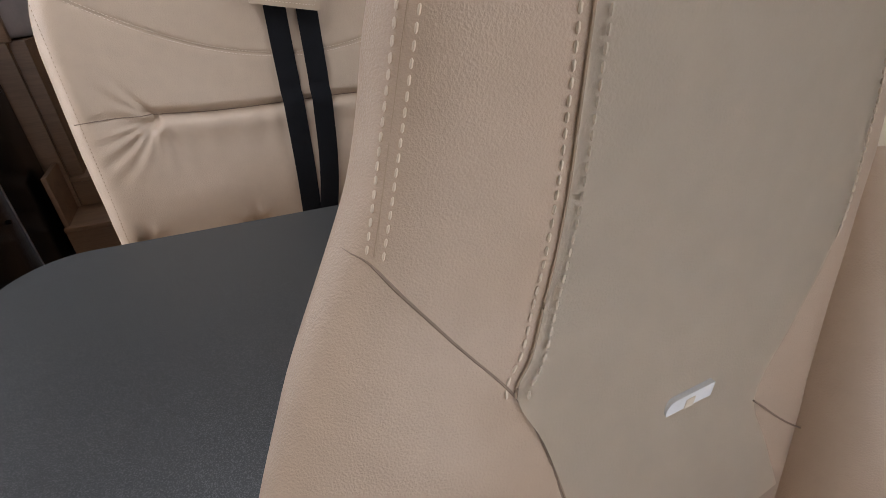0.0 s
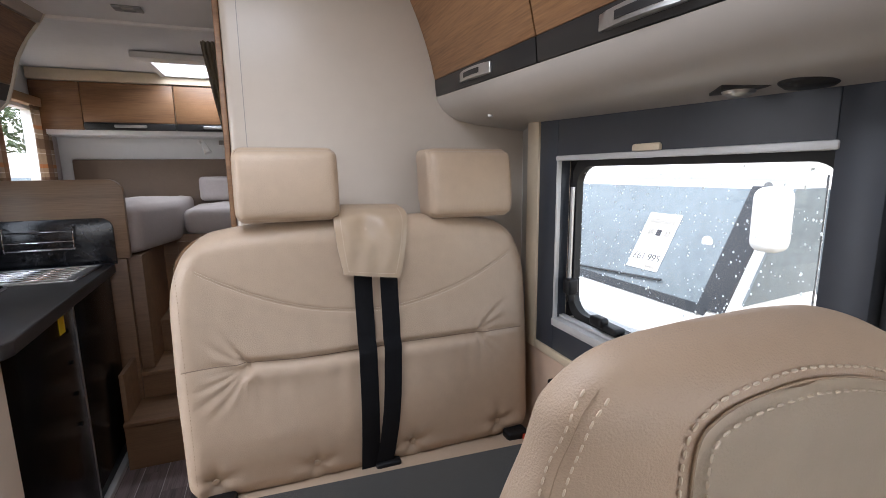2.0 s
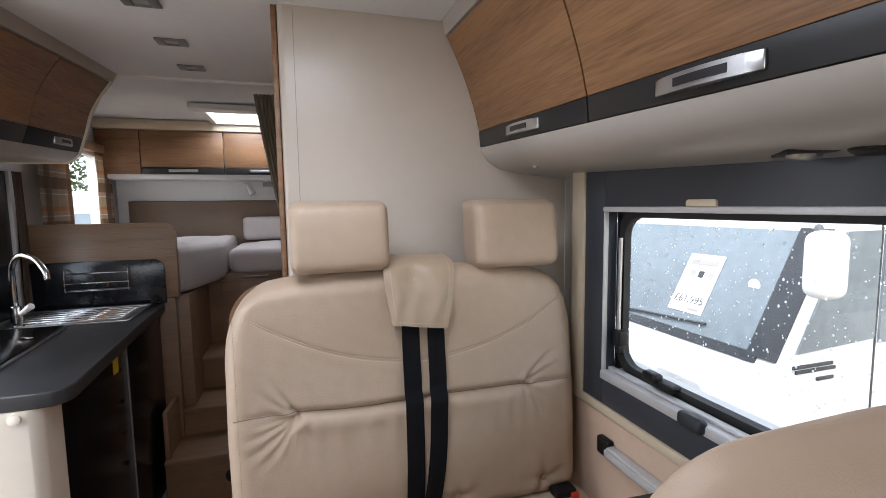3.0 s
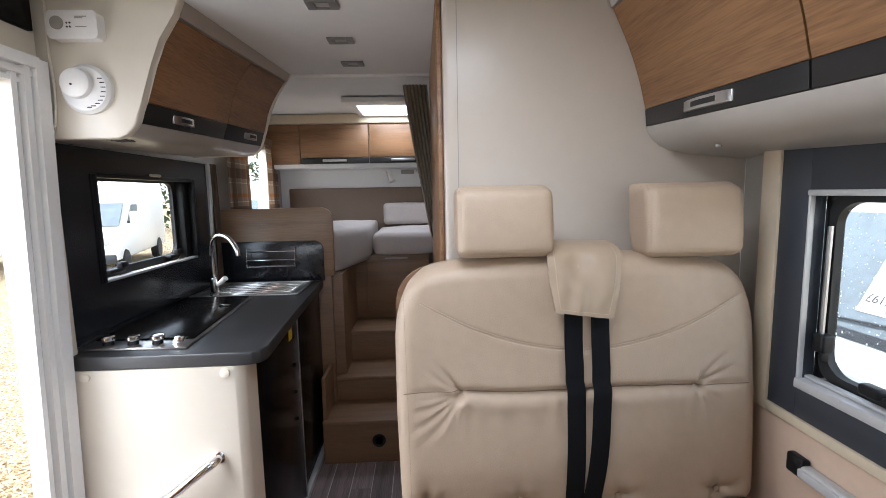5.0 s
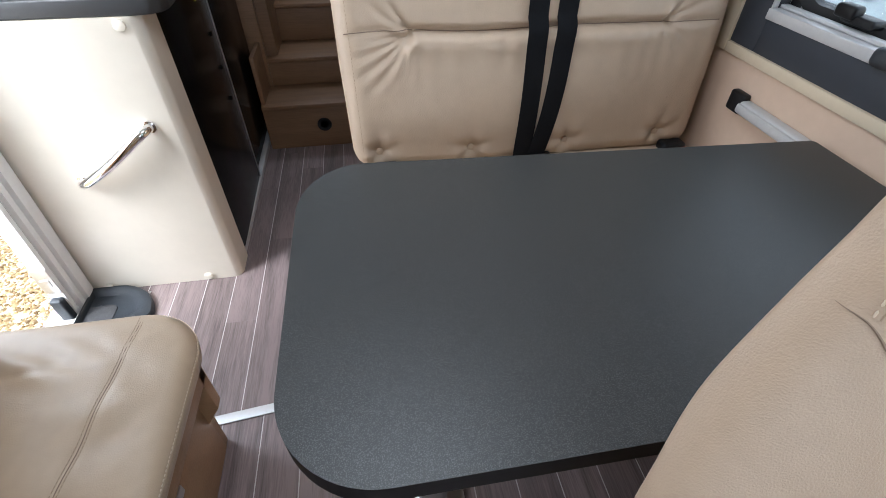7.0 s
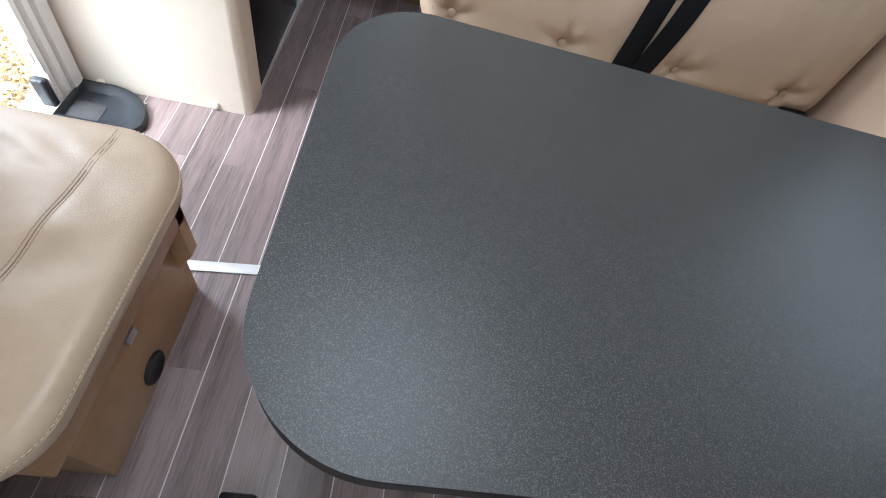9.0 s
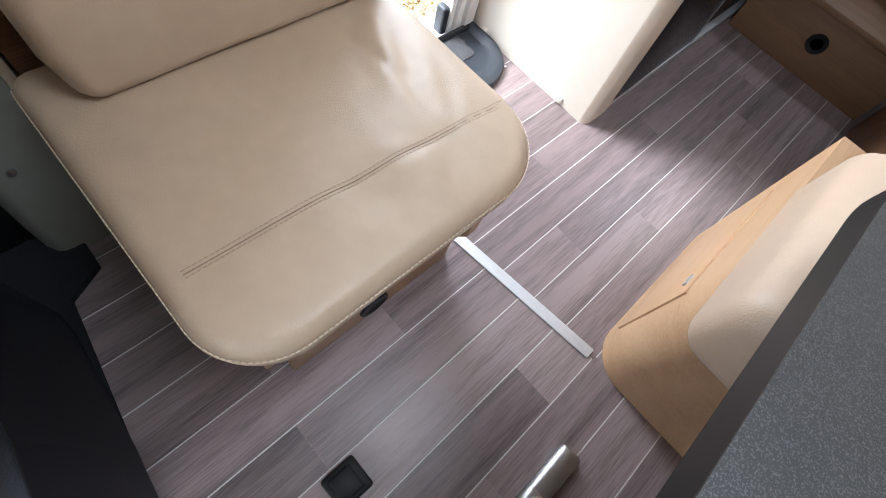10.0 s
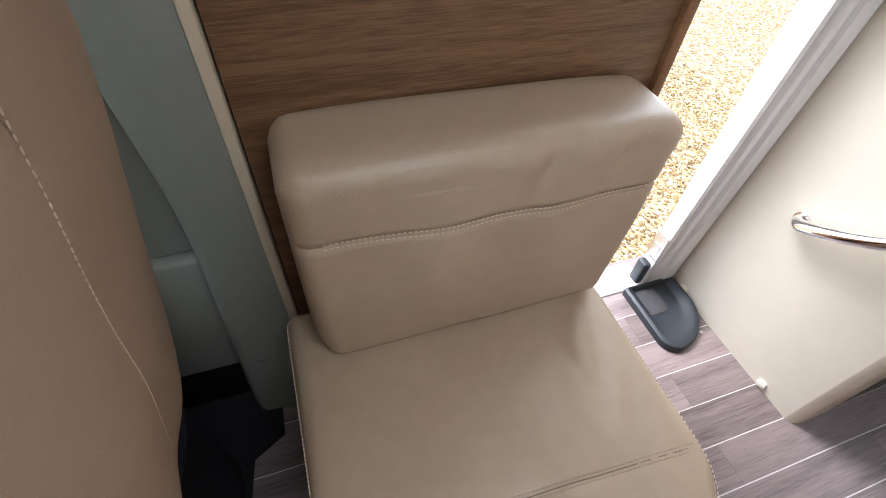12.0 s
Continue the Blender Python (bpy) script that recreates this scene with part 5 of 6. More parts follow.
part("lock_plate", merge(box(-1.452, -1.405, 1.371, 1.376, 0.12, 0.22, 0.001), box(-1.44, -1.415, 1.368, 1.372, 0.15, 0.18, 0.001)), ALU, dframe, "metal striker plate")
part("corner_block", box(-1.45, -1.412, 1.350, 1.377, 0.0, 0.10, 0.008, 3), DARK_TRAY, dframe, "dark plastic corner block")
lean(dframe, lambda p: Vector((0.026 * (max(0.0, p.z) / 1.2) ** 2, 0, 0)))
solid("corner_post", box(-1.45, -1.383, 1.480, 1.522, 0.932, CEIL - 0.002, 0.004), CREAM, "cream corner post between door frame and galley", "post", "structure")
solid("door_header", box(-1.45, -1.366, 0.40, 1.478, 1.762, 1.83, 0.005), CREAM, "cream header above the entrance door", "header panel", "structure")
solid("control_panel", box(-1.45, -1.362, 0.45, 1.472, 1.832, CEIL, 0.004), BLACK_GLOSS, "black glossy control panel above the door", "control panel")

tray = thing("step_tray", (-1.27, 1.37, 0), "slate plastic step corner tray with carpet inset by the door", "tray")
tl = rounded(-1.40, -1.165, 1.295, 1.484, (0.01, 0.05, 0.15, 0.0), 10)
bm = bmesh.new()
cxy = Vector((-1.37, 1.40))
rings = []
for f, z in ((1.0, 0.001), (1.0, 0.014), (0.975, 0.022), (0.90, 0.026), (0.82, 0.024), (0.72, 0.014), (0.62, 0.005), (0.3, 0.003)):
    rings.append([bm.verts.new((cxy.x + (p[0] - cxy.x) * f, cxy.y + (p[1] - cxy.y) * f, z)) for p in tl])
for a, b in zip(rings, rings[1:]):
    for k in range(len(a)):
        bm.faces.new((a[k], a[(k + 1) % len(a)], b[(k + 1) % len(a)], b[k]))
bm.faces.new(rings[-1])
part("moulding", bm, DARK_TRAY, tray)
part("carpet", prism(rounded(-1.385, -1.295, 1.335, 1.405, (0.004, 0.006, 0.02, 0.004), 4), "z", 0.0025, 0.006, 0.001), CARPET_GREY, tray, "grey carpet inset")
part("screw", lathe([(0, 0), (0.005, 0), (0.004, 0.002), (0, 0.003)], (-1.195, 1.43, 0.022), "z", 10), STEEL, tray)

# ---- bedroom ----
steps = thing("bed_steps", (-0.6, 2.7, 0), "brown wooden steps up to the bed with round heater outlet", "steps")
for k, (yy, z0, z1) in enumerate(((2.415, 0.0, 0.235), (2.66, 0.235, 0.375), (2.92, 0.375, 0.56))):
    part("riser", box(-0.885, -0.31, yy, yy + 0.018, z0, z1 - 0.022, 0.002), STEP_WOOD, steps)
    part("tread", box(-0.885, -0.31, yy - 0.012, yy + 0.29, z1 - 0.022, z1, 0.005), STEP_WOOD, steps)
part("upper_riser", box(-0.885, -0.31, 3.20, 3.22, 0.56, 0.99, 0.002), STEP_WOOD, steps)
part("side_board", box(-0.885, -0.865, 2.43, 3.2, 0.0, 0.46, 0.003), STEP_WOOD, steps)
part("outlet", lathe([(0, 0), (0.02, 0), (0.034, -0.004), (0.036, 0)], (-0.60, 2.413, 0.12), "y", 24), BLACK, steps, "round black heater outlet")
bedbase = thing("storage_plinth", (-1.1, 3.2, 0), "brown wooden storage plinth under the mattress", "plinth")
part("side_panel", box(-1.44, -0.80, 2.70, 3.76, 0.0, 0.955, 0.003), STEP_WOOD, bedbase)
part("drawer", box(-0.72, -0.31, 3.17, 3.19, 0.62, 0.95, 0.004), STEP_WOOD, bedbase)
part("handle", tube([(-0.60, 3.162, 0.97), (-0.45, 3.162, 0.97)], 0.004, 8), STEEL, bedbase)


def mattress(outline, z0, z1):
    return pad(outline, z0, z1, 0.045, lambda x, y: 0.012 * noise.noise(Vector((x * 9, y * 9, 3))) + 0.004 * noise.noise(Vector((x * 30, y * 30, 1))), 12, 0.018)


bed = thing("mattress", (-1.1, 3.2, 0.96), "grey-beige quilted mattress on the fixed bed", "mattress")
part("pad", mattress([(-1.43, 2.69), (-0.88, 2.69), (-0.83, 2.72), (-0.80, 2.77), (-0.70, 3.12), (-0.69, 3.20), (-0.69, 3.74), (-1.43, 3.74)], 0.96, 1.195), SHEET, bed)
bed2 = thing("mattress", (-0.35, 3.45, 1.0), "grey-beige quilted mattress beside the pillow", "mattress")
part("pad", mattress(rounded(-0.68, 0.4, 3.17, 3.74, (0.05, 0.02, 0.02, 0.02), 6), 0.99, 1.14), SHEET, bed2)
pil = thing("back_cushion", (-0.4, 3.68, 1.15), "white padded cushion against the headboard", "cushion")
part("pad", soft_box((-0.64, 3.66, 1.16), (-0.2, 3.76, 1.325), 0.03, (20, 8, 14)), SHEET, pil)
solid("headboard", box(-1.36, 0.5, 3.745, 3.78, 1.05, 1.445, 0.01), HEADBOARD, "taupe padded headboard along the rear wall", "headboard")
rlk = thing("overhead_locker_run", (-0.5, 3.6, 1.61), "oak lockers with dark strips above the bed", "locker")
part("carcass", box(-1.44, 0.5, 3.53, 3.78, 1.585, 1.955, 0.006), CEILING, rlk, "pale carcass")
part("cornice", box(-1.44, 0.5, 3.485, 3.53, 1.892, 1.955, 0.006), CREAM_TRIM, rlk, "pale cornice")
for a, b in ((-1.195, -0.715), (-0.71, -0.235), (-0.23, 0.245)):
    d = part("door", box(a, b, 3.500, 3.53, 1.657, 1.888, 0.004), OAK_X, rlk, "oak door")
    part("strip", box(a, b, 3.497, 3.53, 1.614, 1.655, 0.003), BLACK_STRIP, d, "dark lower strip")
    m = (a + b) / 2
    part("handle", box(m - 0.085, m + 0.085, 3.483, 3.498, 1.627, 1.645, 0.004), STEEL, d, "steel handle")
part("filler", box(-1.44, -1.20, 3.505, 3.53, 1.614, 1.888, 0.003), OAK_X, rlk)
for lx in (-0.585, -0.35):
    lamp = thing("reading_lamp", (lx, 3.74, 1.53), "small white swivel reading lamp on the rear wall", "lamp")
    part("base", lathe([(0, 0), (0.022, 0), (0.022, -0.012), (0, -0.014)], (lx - 0.03, 3.78, 1.56), "y", 18), WHITE, lamp)
    part("arm", tube(smooth_line([(lx - 0.03, 3.766, 1.56), (lx - 0.025, 3.72, 1.57), (lx - 0.005, 3.70, 1.55)], 4), 0.006, 8), WHITE, lamp)
    part("shade", tube([(lx - 0.008, 3.70, 1.56), (lx + 0.004, 3.69, 1.53), (lx + 0.022, 3.68, 1.485)], [0.012, 0.018, 0.025], 16), WHITE, lamp, "white conical shade")
solid("switch_plate", box(-0.50, -0.40, 3.768, 3.78, 1.545, 1.575, 0.004), GREY_PROFILE, "grey socket plate on the rear wall", "socket")

# bedroom window with plaid curtains
bw = thing("window_3", (-1.45, 3.24, 1.43), "white bedroom side window", "window", "", "structure")
part("frame", ring(2.95, 3.53, 1.12, 1.75, 2.985, 3.495, 1.155, 1.715, WL, WL + 0.02, 0.003), WHITE, bw, "white window frame")
part("pane", box(-1.492, -1.487, 2.98, 3.50, 1.15, 1.72, 0), GLASS, bw).visible_shadow = False
for yy in (3.10, 3.38):
    part("latch", box(-1.48, -1.45, yy - 0.03, yy + 0.03, 1.158, 1.178, 0.005), BLACK, bw, "black latch")


def drape(x, y0, y1, z0, z1, folds, amp, lean=0.0, thick=0.004):
    bm, n, rowsz = bmesh.new(), folds * 8, 16
    g = []
    for i in range(rowsz + 1):
        f = i / rowsz
        z = z1 + (z0 - z1) * f
        g.append([bm.verts.new((x + amp * math.sin(2 * math.pi * folds * j / n + 0.6 * math.sin(3 * f)) * (0.6 + 0.4 * f), y0 + (y1 - y0) * j / n + lean * f, z)) for j in range(n + 1)])
    for i in range(rowsz):
        for j in range(n):
            bm.faces.new((g[i][j], g[i][j + 1], g[i + 1][j + 1], g[i + 1][j]))
    bmesh.ops.solidify(bm, geom=bm.faces[:], thickness=thick)
    return bm


for y0, y1, nf in ((2.72, 3.04, 4), (3.38, 3.60, 3)):
    solid("curtain", drape(-1.40, y0, y1, 1.18, 1.74, nf, 0.016), PLAID, "brown and orange plaid window curtain", "curtain", "", "plaid curtains", 80)
solid("net_curtain", drape(-1.415, 3.55, 3.72, 1.14, 1.74, 4, 0.012), SHEET, "white net curtain beside the plaid curtain", "curtain", "", "", 80)
solid("curtain", drape(-1.42, 2.568, 2.64, 0.94, 1.56, 2, 0.012), HEADBOARD, "brown curtain edge beside the galley panel", "curtain", "", "", 80)
solid("pelmet", box(-1.44, -1.385, 2.70, 3.50, 1.735, 1.785, 0.004), BEECH_X, "wooden curtain pelmet above the bedroom window", "pelmet")


def tied():
    bm, g = bmesh.new(), []
    for i in range(31):
        f = i / 30
        z = 1.90 - 0.95 * f
        w = 0.115 - 0.05 * f
        x0 = -0.425 + 0.16 * f ** 1.1
        g.append([bm.verts.new((x0 + w * j / 40, 2.40 + 0.014 * math.sin(j * 1.05 + 2 * f), z)) for j in range(41)])
    for i in range(30):
        for j in range(40):
            bm.faces.new((g[i][j], g[i][j + 1], g[i + 1][j + 1], g[i + 1][j]))
    bmesh.ops.solidify(bm, geom=bm.faces[:], thickness=0.004)
    return bm


solid("privacy_curtain", tied(), CURTAIN, "taupe gathered curtain hanging beside the washroom", "curtain", "", "", 80)

# ceiling spots
for yy in (1.545, 1.854, 2.143):
    sp = thing("ceiling_spot", (-0.62, yy, CEIL), "small square steel ceiling spot, switched off", "ceiling lamp", "ceiling spots")
    part("frame", merge(box(-0.665, -0.64, yy - 0.03, yy + 0.03, CEIL - 0.007, CEIL, 0.002), box(-0.60, -0.575, yy - 0.03, yy + 0.03, CEIL - 0.007, CEIL, 0.002), box(-0.64, -0.60, yy - 0.03, yy - 0.018, CEIL - 0.007, CEIL, 0.002), box(-0.64, -0.60, yy + 0.018, yy + 0.03, CEIL - 0.007, CEIL, 0.002)), DULL_STEEL, sp)
    part("lens", box(-0.64, -0.60, yy - 0.018, yy + 0.018, CEIL - 0.003, CEIL, 0), GREY_PROFILE, sp, "frosted lens")
for xx, yy in ((0.46, 1.33), (0.54, 0.715)):
    ul = thing("under_locker_spot", (xx, yy, 1.497), "small flat silver spot under the locker, switched off", "lamp", "locker spots")
    part("ring", lathe([(0, 0), (0.034, 0), (0.032, -0.006), (0.022, -0.008), (0.0, -0.008)], (xx, yy, 1.4975 - 0.036 * (PART - yy)), "z", 24), STEEL, ul)
solid("speaker", lathe([(0, 0), (0.04, 0), (0.037, -0.008), (0.02, -0.012), (0, -0.012)], (0.545, 0.575, 1.4655), "z", 28), BLACK, "round black loudspeaker under the locker", "loudspeaker")
solid("push_stud", lathe([(0, 0), (0.008, 0), (0.007, -0.008), (0, -0.01)], (0.37, 1.25, 1.494), "z", 12), STEEL, "small metal stud under the locker", "stud")

# ---- cab seats ----
Z_TOP = 1.248


def ease(z, rows):
    """Value at a height between rows of (height, value)."""
    for i, ((z0, v0), (z1, v1)) in enumerate(zip(rows, rows[1:])):
        if z <= z1:
            f, w = max(0.0, (z - z0) / (z1 - z0)), z1 - z0
            m0 = (v1 - rows[i - 1][1]) / (z1 - rows[i - 1][0]) * w if i else v1 - v0
            m1 = (rows[i + 2][1] - v0) / (rows[i + 2][0] - z0) * w if i + 2 < len(rows) else v1 - v0
            return v0 * (2 * f ** 3 - 3 * f * f + 1) + m0 * (f ** 3 - 2 * f * f + f) + v1 * (3 * f * f - 2 * f ** 3) + m1 * (f ** 3 - f * f)
    return rows[-1][1]


SEAT_A = ((0.5, 0.338), (0.82, 0.332), (0.92, 0.3005), (1.035, 0.255), (1.08, 0.2425), (1.13, 0.2175), (1.18, 0.191), (1.205, 0.167), (1.22, 0.144), (1.236, 0.113), (1.244, 0.08), (1.248, 0.04))
SEAT_B = ((0.5, 0.05), (0.78, 0.052), (0.9, 0.066), (1.0, 0.073), (1.1, 0.075), (1.18, 0.065), (1.22, 0.05), (1.24, 0.03), (1.248, 0.006))
SEAT_X = ((0.5, 0.126), (0.82, 0.128), (0.92, 0.1395), (1.035, 0.155), (1.08, 0.1575), (1.13, 0.1425), (1.18, 0.129), (1.22, 0.096), (1.248, 0.08))
SEAT_Y = ((0.5, 0.22), (0.78, 0.27), (0.9, 0.315), (1.0, 0.34), (1.1, 0.347), (1.2, 0.33), (1.248, 0.32))


def seat_axis(z):
    """Centre and half sizes of the cab seat's backrest at a height; it leans back."""
    return ease(z, SEAT_X), ease(z, SEAT_Y), ease(z, SEAT_A), ease(z, SEAT_B)


def seat_face(x, z, sign=-1):
    """Front (towards the windscreen) or rear surface of the backrest."""
    cx, cy, a, b = seat_axis(z)
    f = min(1.0, abs((x - cx) / a))
    y = cy + sign * (b if sign < 0 else 0.35 * b) * max(0.0, 1 - f ** 2.6) ** (1 / 2.6)
    if sign < 0:
        y -= 0.022 * bell((x - cx + 0.70 * a), 0.08) * min(1, max(0, (0.98 - z) / 0.12))
    return y


def cab_backrest():
    bm, rings = bmesh.new(), []
    zs = [0.50 + (Z_TOP - 0.08 - 0.50) * k / 60 for k in range(61)] + [Z_TOP - 0.08 + 0.08 * math.sin(math.pi / 2 * k / 24) for k in range(1, 25)]
    for z in zs:
        cx, cy, a, b = seat_axis(z)
        ring = []
        for k in range(96):
            t = 2 * math.pi * k / 96
            c, s = math.cos(t), math.sin(t)
            x = cx + a * math.copysign(abs(c) ** 0.8, c)
            y = seat_face(x, z, 1 if s > 0 else -1)
            w = 0.002 * noise.noise(Vector((x * 9, y * 9, z * 9)))
            if s < 0:
                w -= 0.0022 * math.sin(90 * (z + 0.5 * x)) * bell(z - 0.88, 0.05) * bell(x + 0.06, 0.06)
            elif z < 1.0:
                w += 0.003 * math.sin(60 * (x + 0.3 * z)) * bell(z - 0.84, 0.08)
            ring.append(bm.verts.new((x, y + w, z)))
        rings.append(ring)
    for p, q in zip(rings, rings[1:]):
        for k in range(96):
            bm.faces.new((p[k], p[(k + 1) % 96], q[(k + 1) % 96], q[k]))
    bm.faces.new(rings[0][::-1])
    bm.faces.new(rings[-1])
    return bm


cab = thing("cab_seat", (0.14, 0.2, 0), "beige leather cab seat with greige vinyl centre and cream stitching", "seat")
cab_back = part("backrest", cab_backrest(), LEATHER_NEAR, cab, "grained beige leather backrest with pale stitching", 60)

inner = smooth_line([(0.02, 0, 0.7), (0.01, 0, 0.78), (-0.003, 0, 0.84), (-0.018, 0, 0.893), (-0.033, 0, 0.929), (-0.019, 0, 0.95), (-0.006, 0, 0.98), (0.003, 0, 1.012), (0.0095, 0, 1.052), (0.0115, 0, 1.095), (0.0105, 0, 1.135), (0.0085, 0, 1.165), (0.0085, 0, 1.188), (0.012, 0, 1.2), (0.02, 0, 1.207), (0.037, 0, 1.214), (0.067, 0, 1.218), (0.1, 0, 1.2183), (0.14, 0, 1.213), (0.178, 0, 1.202), (0.215, 0, 1.175), (0.24, 0, 1.15), (0.275, 0, 1.1), (0.3, 0, 1.05), (0.31, 0, 0.99), (0.295, 0, 0.945), (0.248, 0, 0.889), (0.199, 0, 0.835), (0.22, 0, 0.78), (0.26, 0, 0.7)], 8)


def on_back(line, lift, shift=0.0):
    out = []
    for i, p in enumerate(line):
        d = (line[min(i + 1, len(line) - 1)] - line[max(i - 1, 0)]).normalized()
        x, z = p.x - d.z * shift, p.z + d.x * shift
        out.append(Vector((x, seat_face(x, z) - lift, z)))
    return out


def edge_x(z, pts):
    """x of a line at a height."""
    for p, q in zip(pts, pts[1:]):
        if min(p.z, q.z) <= z <= max(p.z, q.z) and abs(p.z - q.z) > 1e-6:
            return p.x + (q.x - p.x) * (z - p.z) / (q.z - p.z)
    return min(pts, key=lambda p: abs(p.z - z)).x


peak = max(range(len(inner)), key=lambda i: inner[i].z)
bm = bmesh.new()
grid = []
for i in range(81):
    z = 0.705 + (inner[peak].z - 0.0005 - 0.705) * math.sin(math.pi / 2 * i / 80)
    xl, xr = edge_x(z, inner[:peak + 1]), edge_x(z, inner[peak:])
    grid.append([bm.verts.new((x, seat_face(x, z) - 0.0020 - 0.003 * bell(j / 40 - 0.5, 0.5), z)) for j, x in [(j, xl + (xr - xl) * j / 40) for j in range(41)]])
for i in range(80):
    for j in range(40):
        bm.faces.new((grid[i][j], grid[i][j + 1], grid[i + 1][j + 1], grid[i + 1][j]))
bmesh.ops.solidify(bm, geom=bm.faces[:], thickness=-0.0015)
part("centre_panel", bm, BACKPANEL, cab, "smooth greige vinyl centre panel", 60)
seam_main = inner[32:201]
part("seam_line", tube(on_back(seam_main, 0.0022), 0.0010, 6), THREAD_DULL, cab_back, "dark seam")
for d in (0.0062, -0.0062):
    part("stitching", stitches(on_back(seam_main, 0.0056 if d < 0 else 0.0014, d), 0.0056, 0.0026, 0.00105), THREAD, cab_back, "thick cream stitching")
outer = smooth_line([(-0.0945, 0, 1.016), (-0.084, 0, 1.048), (-0.0735, 0, 1.09), (-0.066, 0, 1.13), (-0.0595, 0, 1.16), (-0.053, 0, 1.19), (-0.047, 0, 1.21), (-0.036, 0, 1.224)], 8)
for d in (0.0036, -0.0036):
    part("stitching", stitches(on_back(outer, 0.0015, d), 0.0050, 0.0026, 0.0009), THREAD, cab_back, "cream stitching")
part("seam_line", tube(on_back(outer, -0.0001), 0.0005, 6), THREAD_DULL, cab_back)
cross = smooth_line([(-0.1075, 0, 1.016), (-0.098, 0, 1.0125), (-0.087, 0, 0.998), (-0.063, 0, 0.967), (-0.033, 0, 0.929), (-0.018, 0, 0.893), (-0.005, 0, 0.843), (0.008, 0, 0.79), (0.02, 0, 0.71)], 8)
part("seam_line", tube(on_back(cross, 0.0002), [0.0002 + 0.0009 * min(1, k / 14) for k in range(len(cross))], 6), SEAM, cab_back, "dark crossing seam")
part("seam_line", tube(on_back(smooth_line([(0.196, 0, 0.832), (0.256, 0, 0.781), (0.352, 0, 0.713)], 8), 0.004), 0.0010, 6), SEAM, cab_back, "dark crossing seam")
LY = seat_face(0.115, 0.867)
tag = part("label", prism(rounded(0.090, 0.140, 0.858, 0.876, (0.009, 0.001, 0.001, 0.009), 4), "y", LY - 0.0065, LY + 0.004), WHITE, cab, "small worn white label")
part("mark", box(0.110, 0.120, LY - 0.0072, LY - 0.004, 0.861, 0.871, 0.001), BACKPANEL, tag)
bolster = part("side_bolster", tube(smooth_line([(0.385, 0.30, 1.0), (0.375, 0.27, 0.93), (0.36, 0.235, 0.84), (0.34, 0.19, 0.72), (0.33, 0.16, 0.58)], 6), [0.012 + 0.058 * min(1, k / 14) for k in range(25)], 20), LEATHER_NEAR, cab, "beige leather side bolster", 60)
part("stitching", stitches([(0.40 + 0.0 * f, 0.20 - 0.06 * f, 0.84 - 0.24 * f) for f in [k / 20 for k in range(21)]], 0.006, 0.003, 0.001), THREAD, bolster, "cream stitching")
part("seat_cushion", soft_box((-0.14, -0.32, 0.40), (0.42, 0.24, 0.56), 0.06, (26, 26, 12), cushion_shape), LEATHER_NEAR, cab)
part("pedestal", box(-0.06, 0.34, -0.26, 0.20, 0.0, 0.42, 0.02, 3), BLACK, cab, "black seat pedestal")
lever = thing("swivel_lever", (-0.6, 0.36, 0), "black plastic box lever on the floor", "lever")
part("body", merge(box(-0.64, -0.57, 0.335, 0.408, 0.001, 0.03, 0.006), box(-0.63, -0.58, 0.345, 0.393, 0.03, 0.042, 0.005)), BLACK, lever)


def passenger_shape(p, n, u):
    p = p.copy()
    p.y += 0.19 * (p.z - 0.55)
    if n.y > 0.2:
        p.y += 0.004 * math.sin(40 * p.x + 5 * p.z) * bell(p.z - 0.55, 0.10)
        p.y += 0.004 * noise.noise(p * 7) + 0.01 * (1 - u.x ** 2)
    if p.z > 1.0:
        p.x += (0.06 if u.x < 0 else -0.06) * min(1, (p.z - 1.0) / 0.15)
    return p


pas = thing("cab_seat", (-1.02, -0.05, 0), "brown-beige leather passenger cab seat in shade", "seat")
pback = part("backrest", soft_box((-1.25, 0.02, 0.52), (-0.79, 0.20, 1.27), 0.06, (40, 16, 50), passenger_shape), LEATHER_NEAR, pas, "beige leather backrest", 60)
part("hem", tube(smooth_line([(-1.225, 0.170, 0.552), (-1.15, 0.186, 0.546), (-1.02, 0.191, 0.542), (-0.90, 0.187, 0.544), (-0.815, 0.170, 0.550)], 8), [0.0045 + 0.0005 * math.sin(k * 2.3) for k in range(33)], 10), LEATHER_NEAR, pback, "gathered lower hem")
part("stitching", stitches([(-1.04 + 0.03 * (k / 24) ** 2, passenger_shape(Vector((-1.04, 0.20, z)), Vector((0, 1, 0)), Vector((0.1, 1, 0))).y + 0.0006, z) for k, z in [(k, 0.62 + 0.5 * k / 24) for k in range(25)]], 0.005, 0.0025, 0.0007), THREAD, pback, "tan stitching")
part("seat_cushion", soft_box((-1.28, -0.50, 0.36), (-0.78, 0.08, 0.53), 0.06, (24, 24, 10), cushion_shape), LEATHER_NEAR, pas)
part("pedestal", prism([(-1.22, -0.42), (-0.80, -0.42), (-0.80, 0.120), (-0.90, 0.130), (-1.17, 0.150), (-1.22, 0.145)], "z", 0.016, 0.37, 0.006), NAVY, pas, "dark navy plastic seat base")

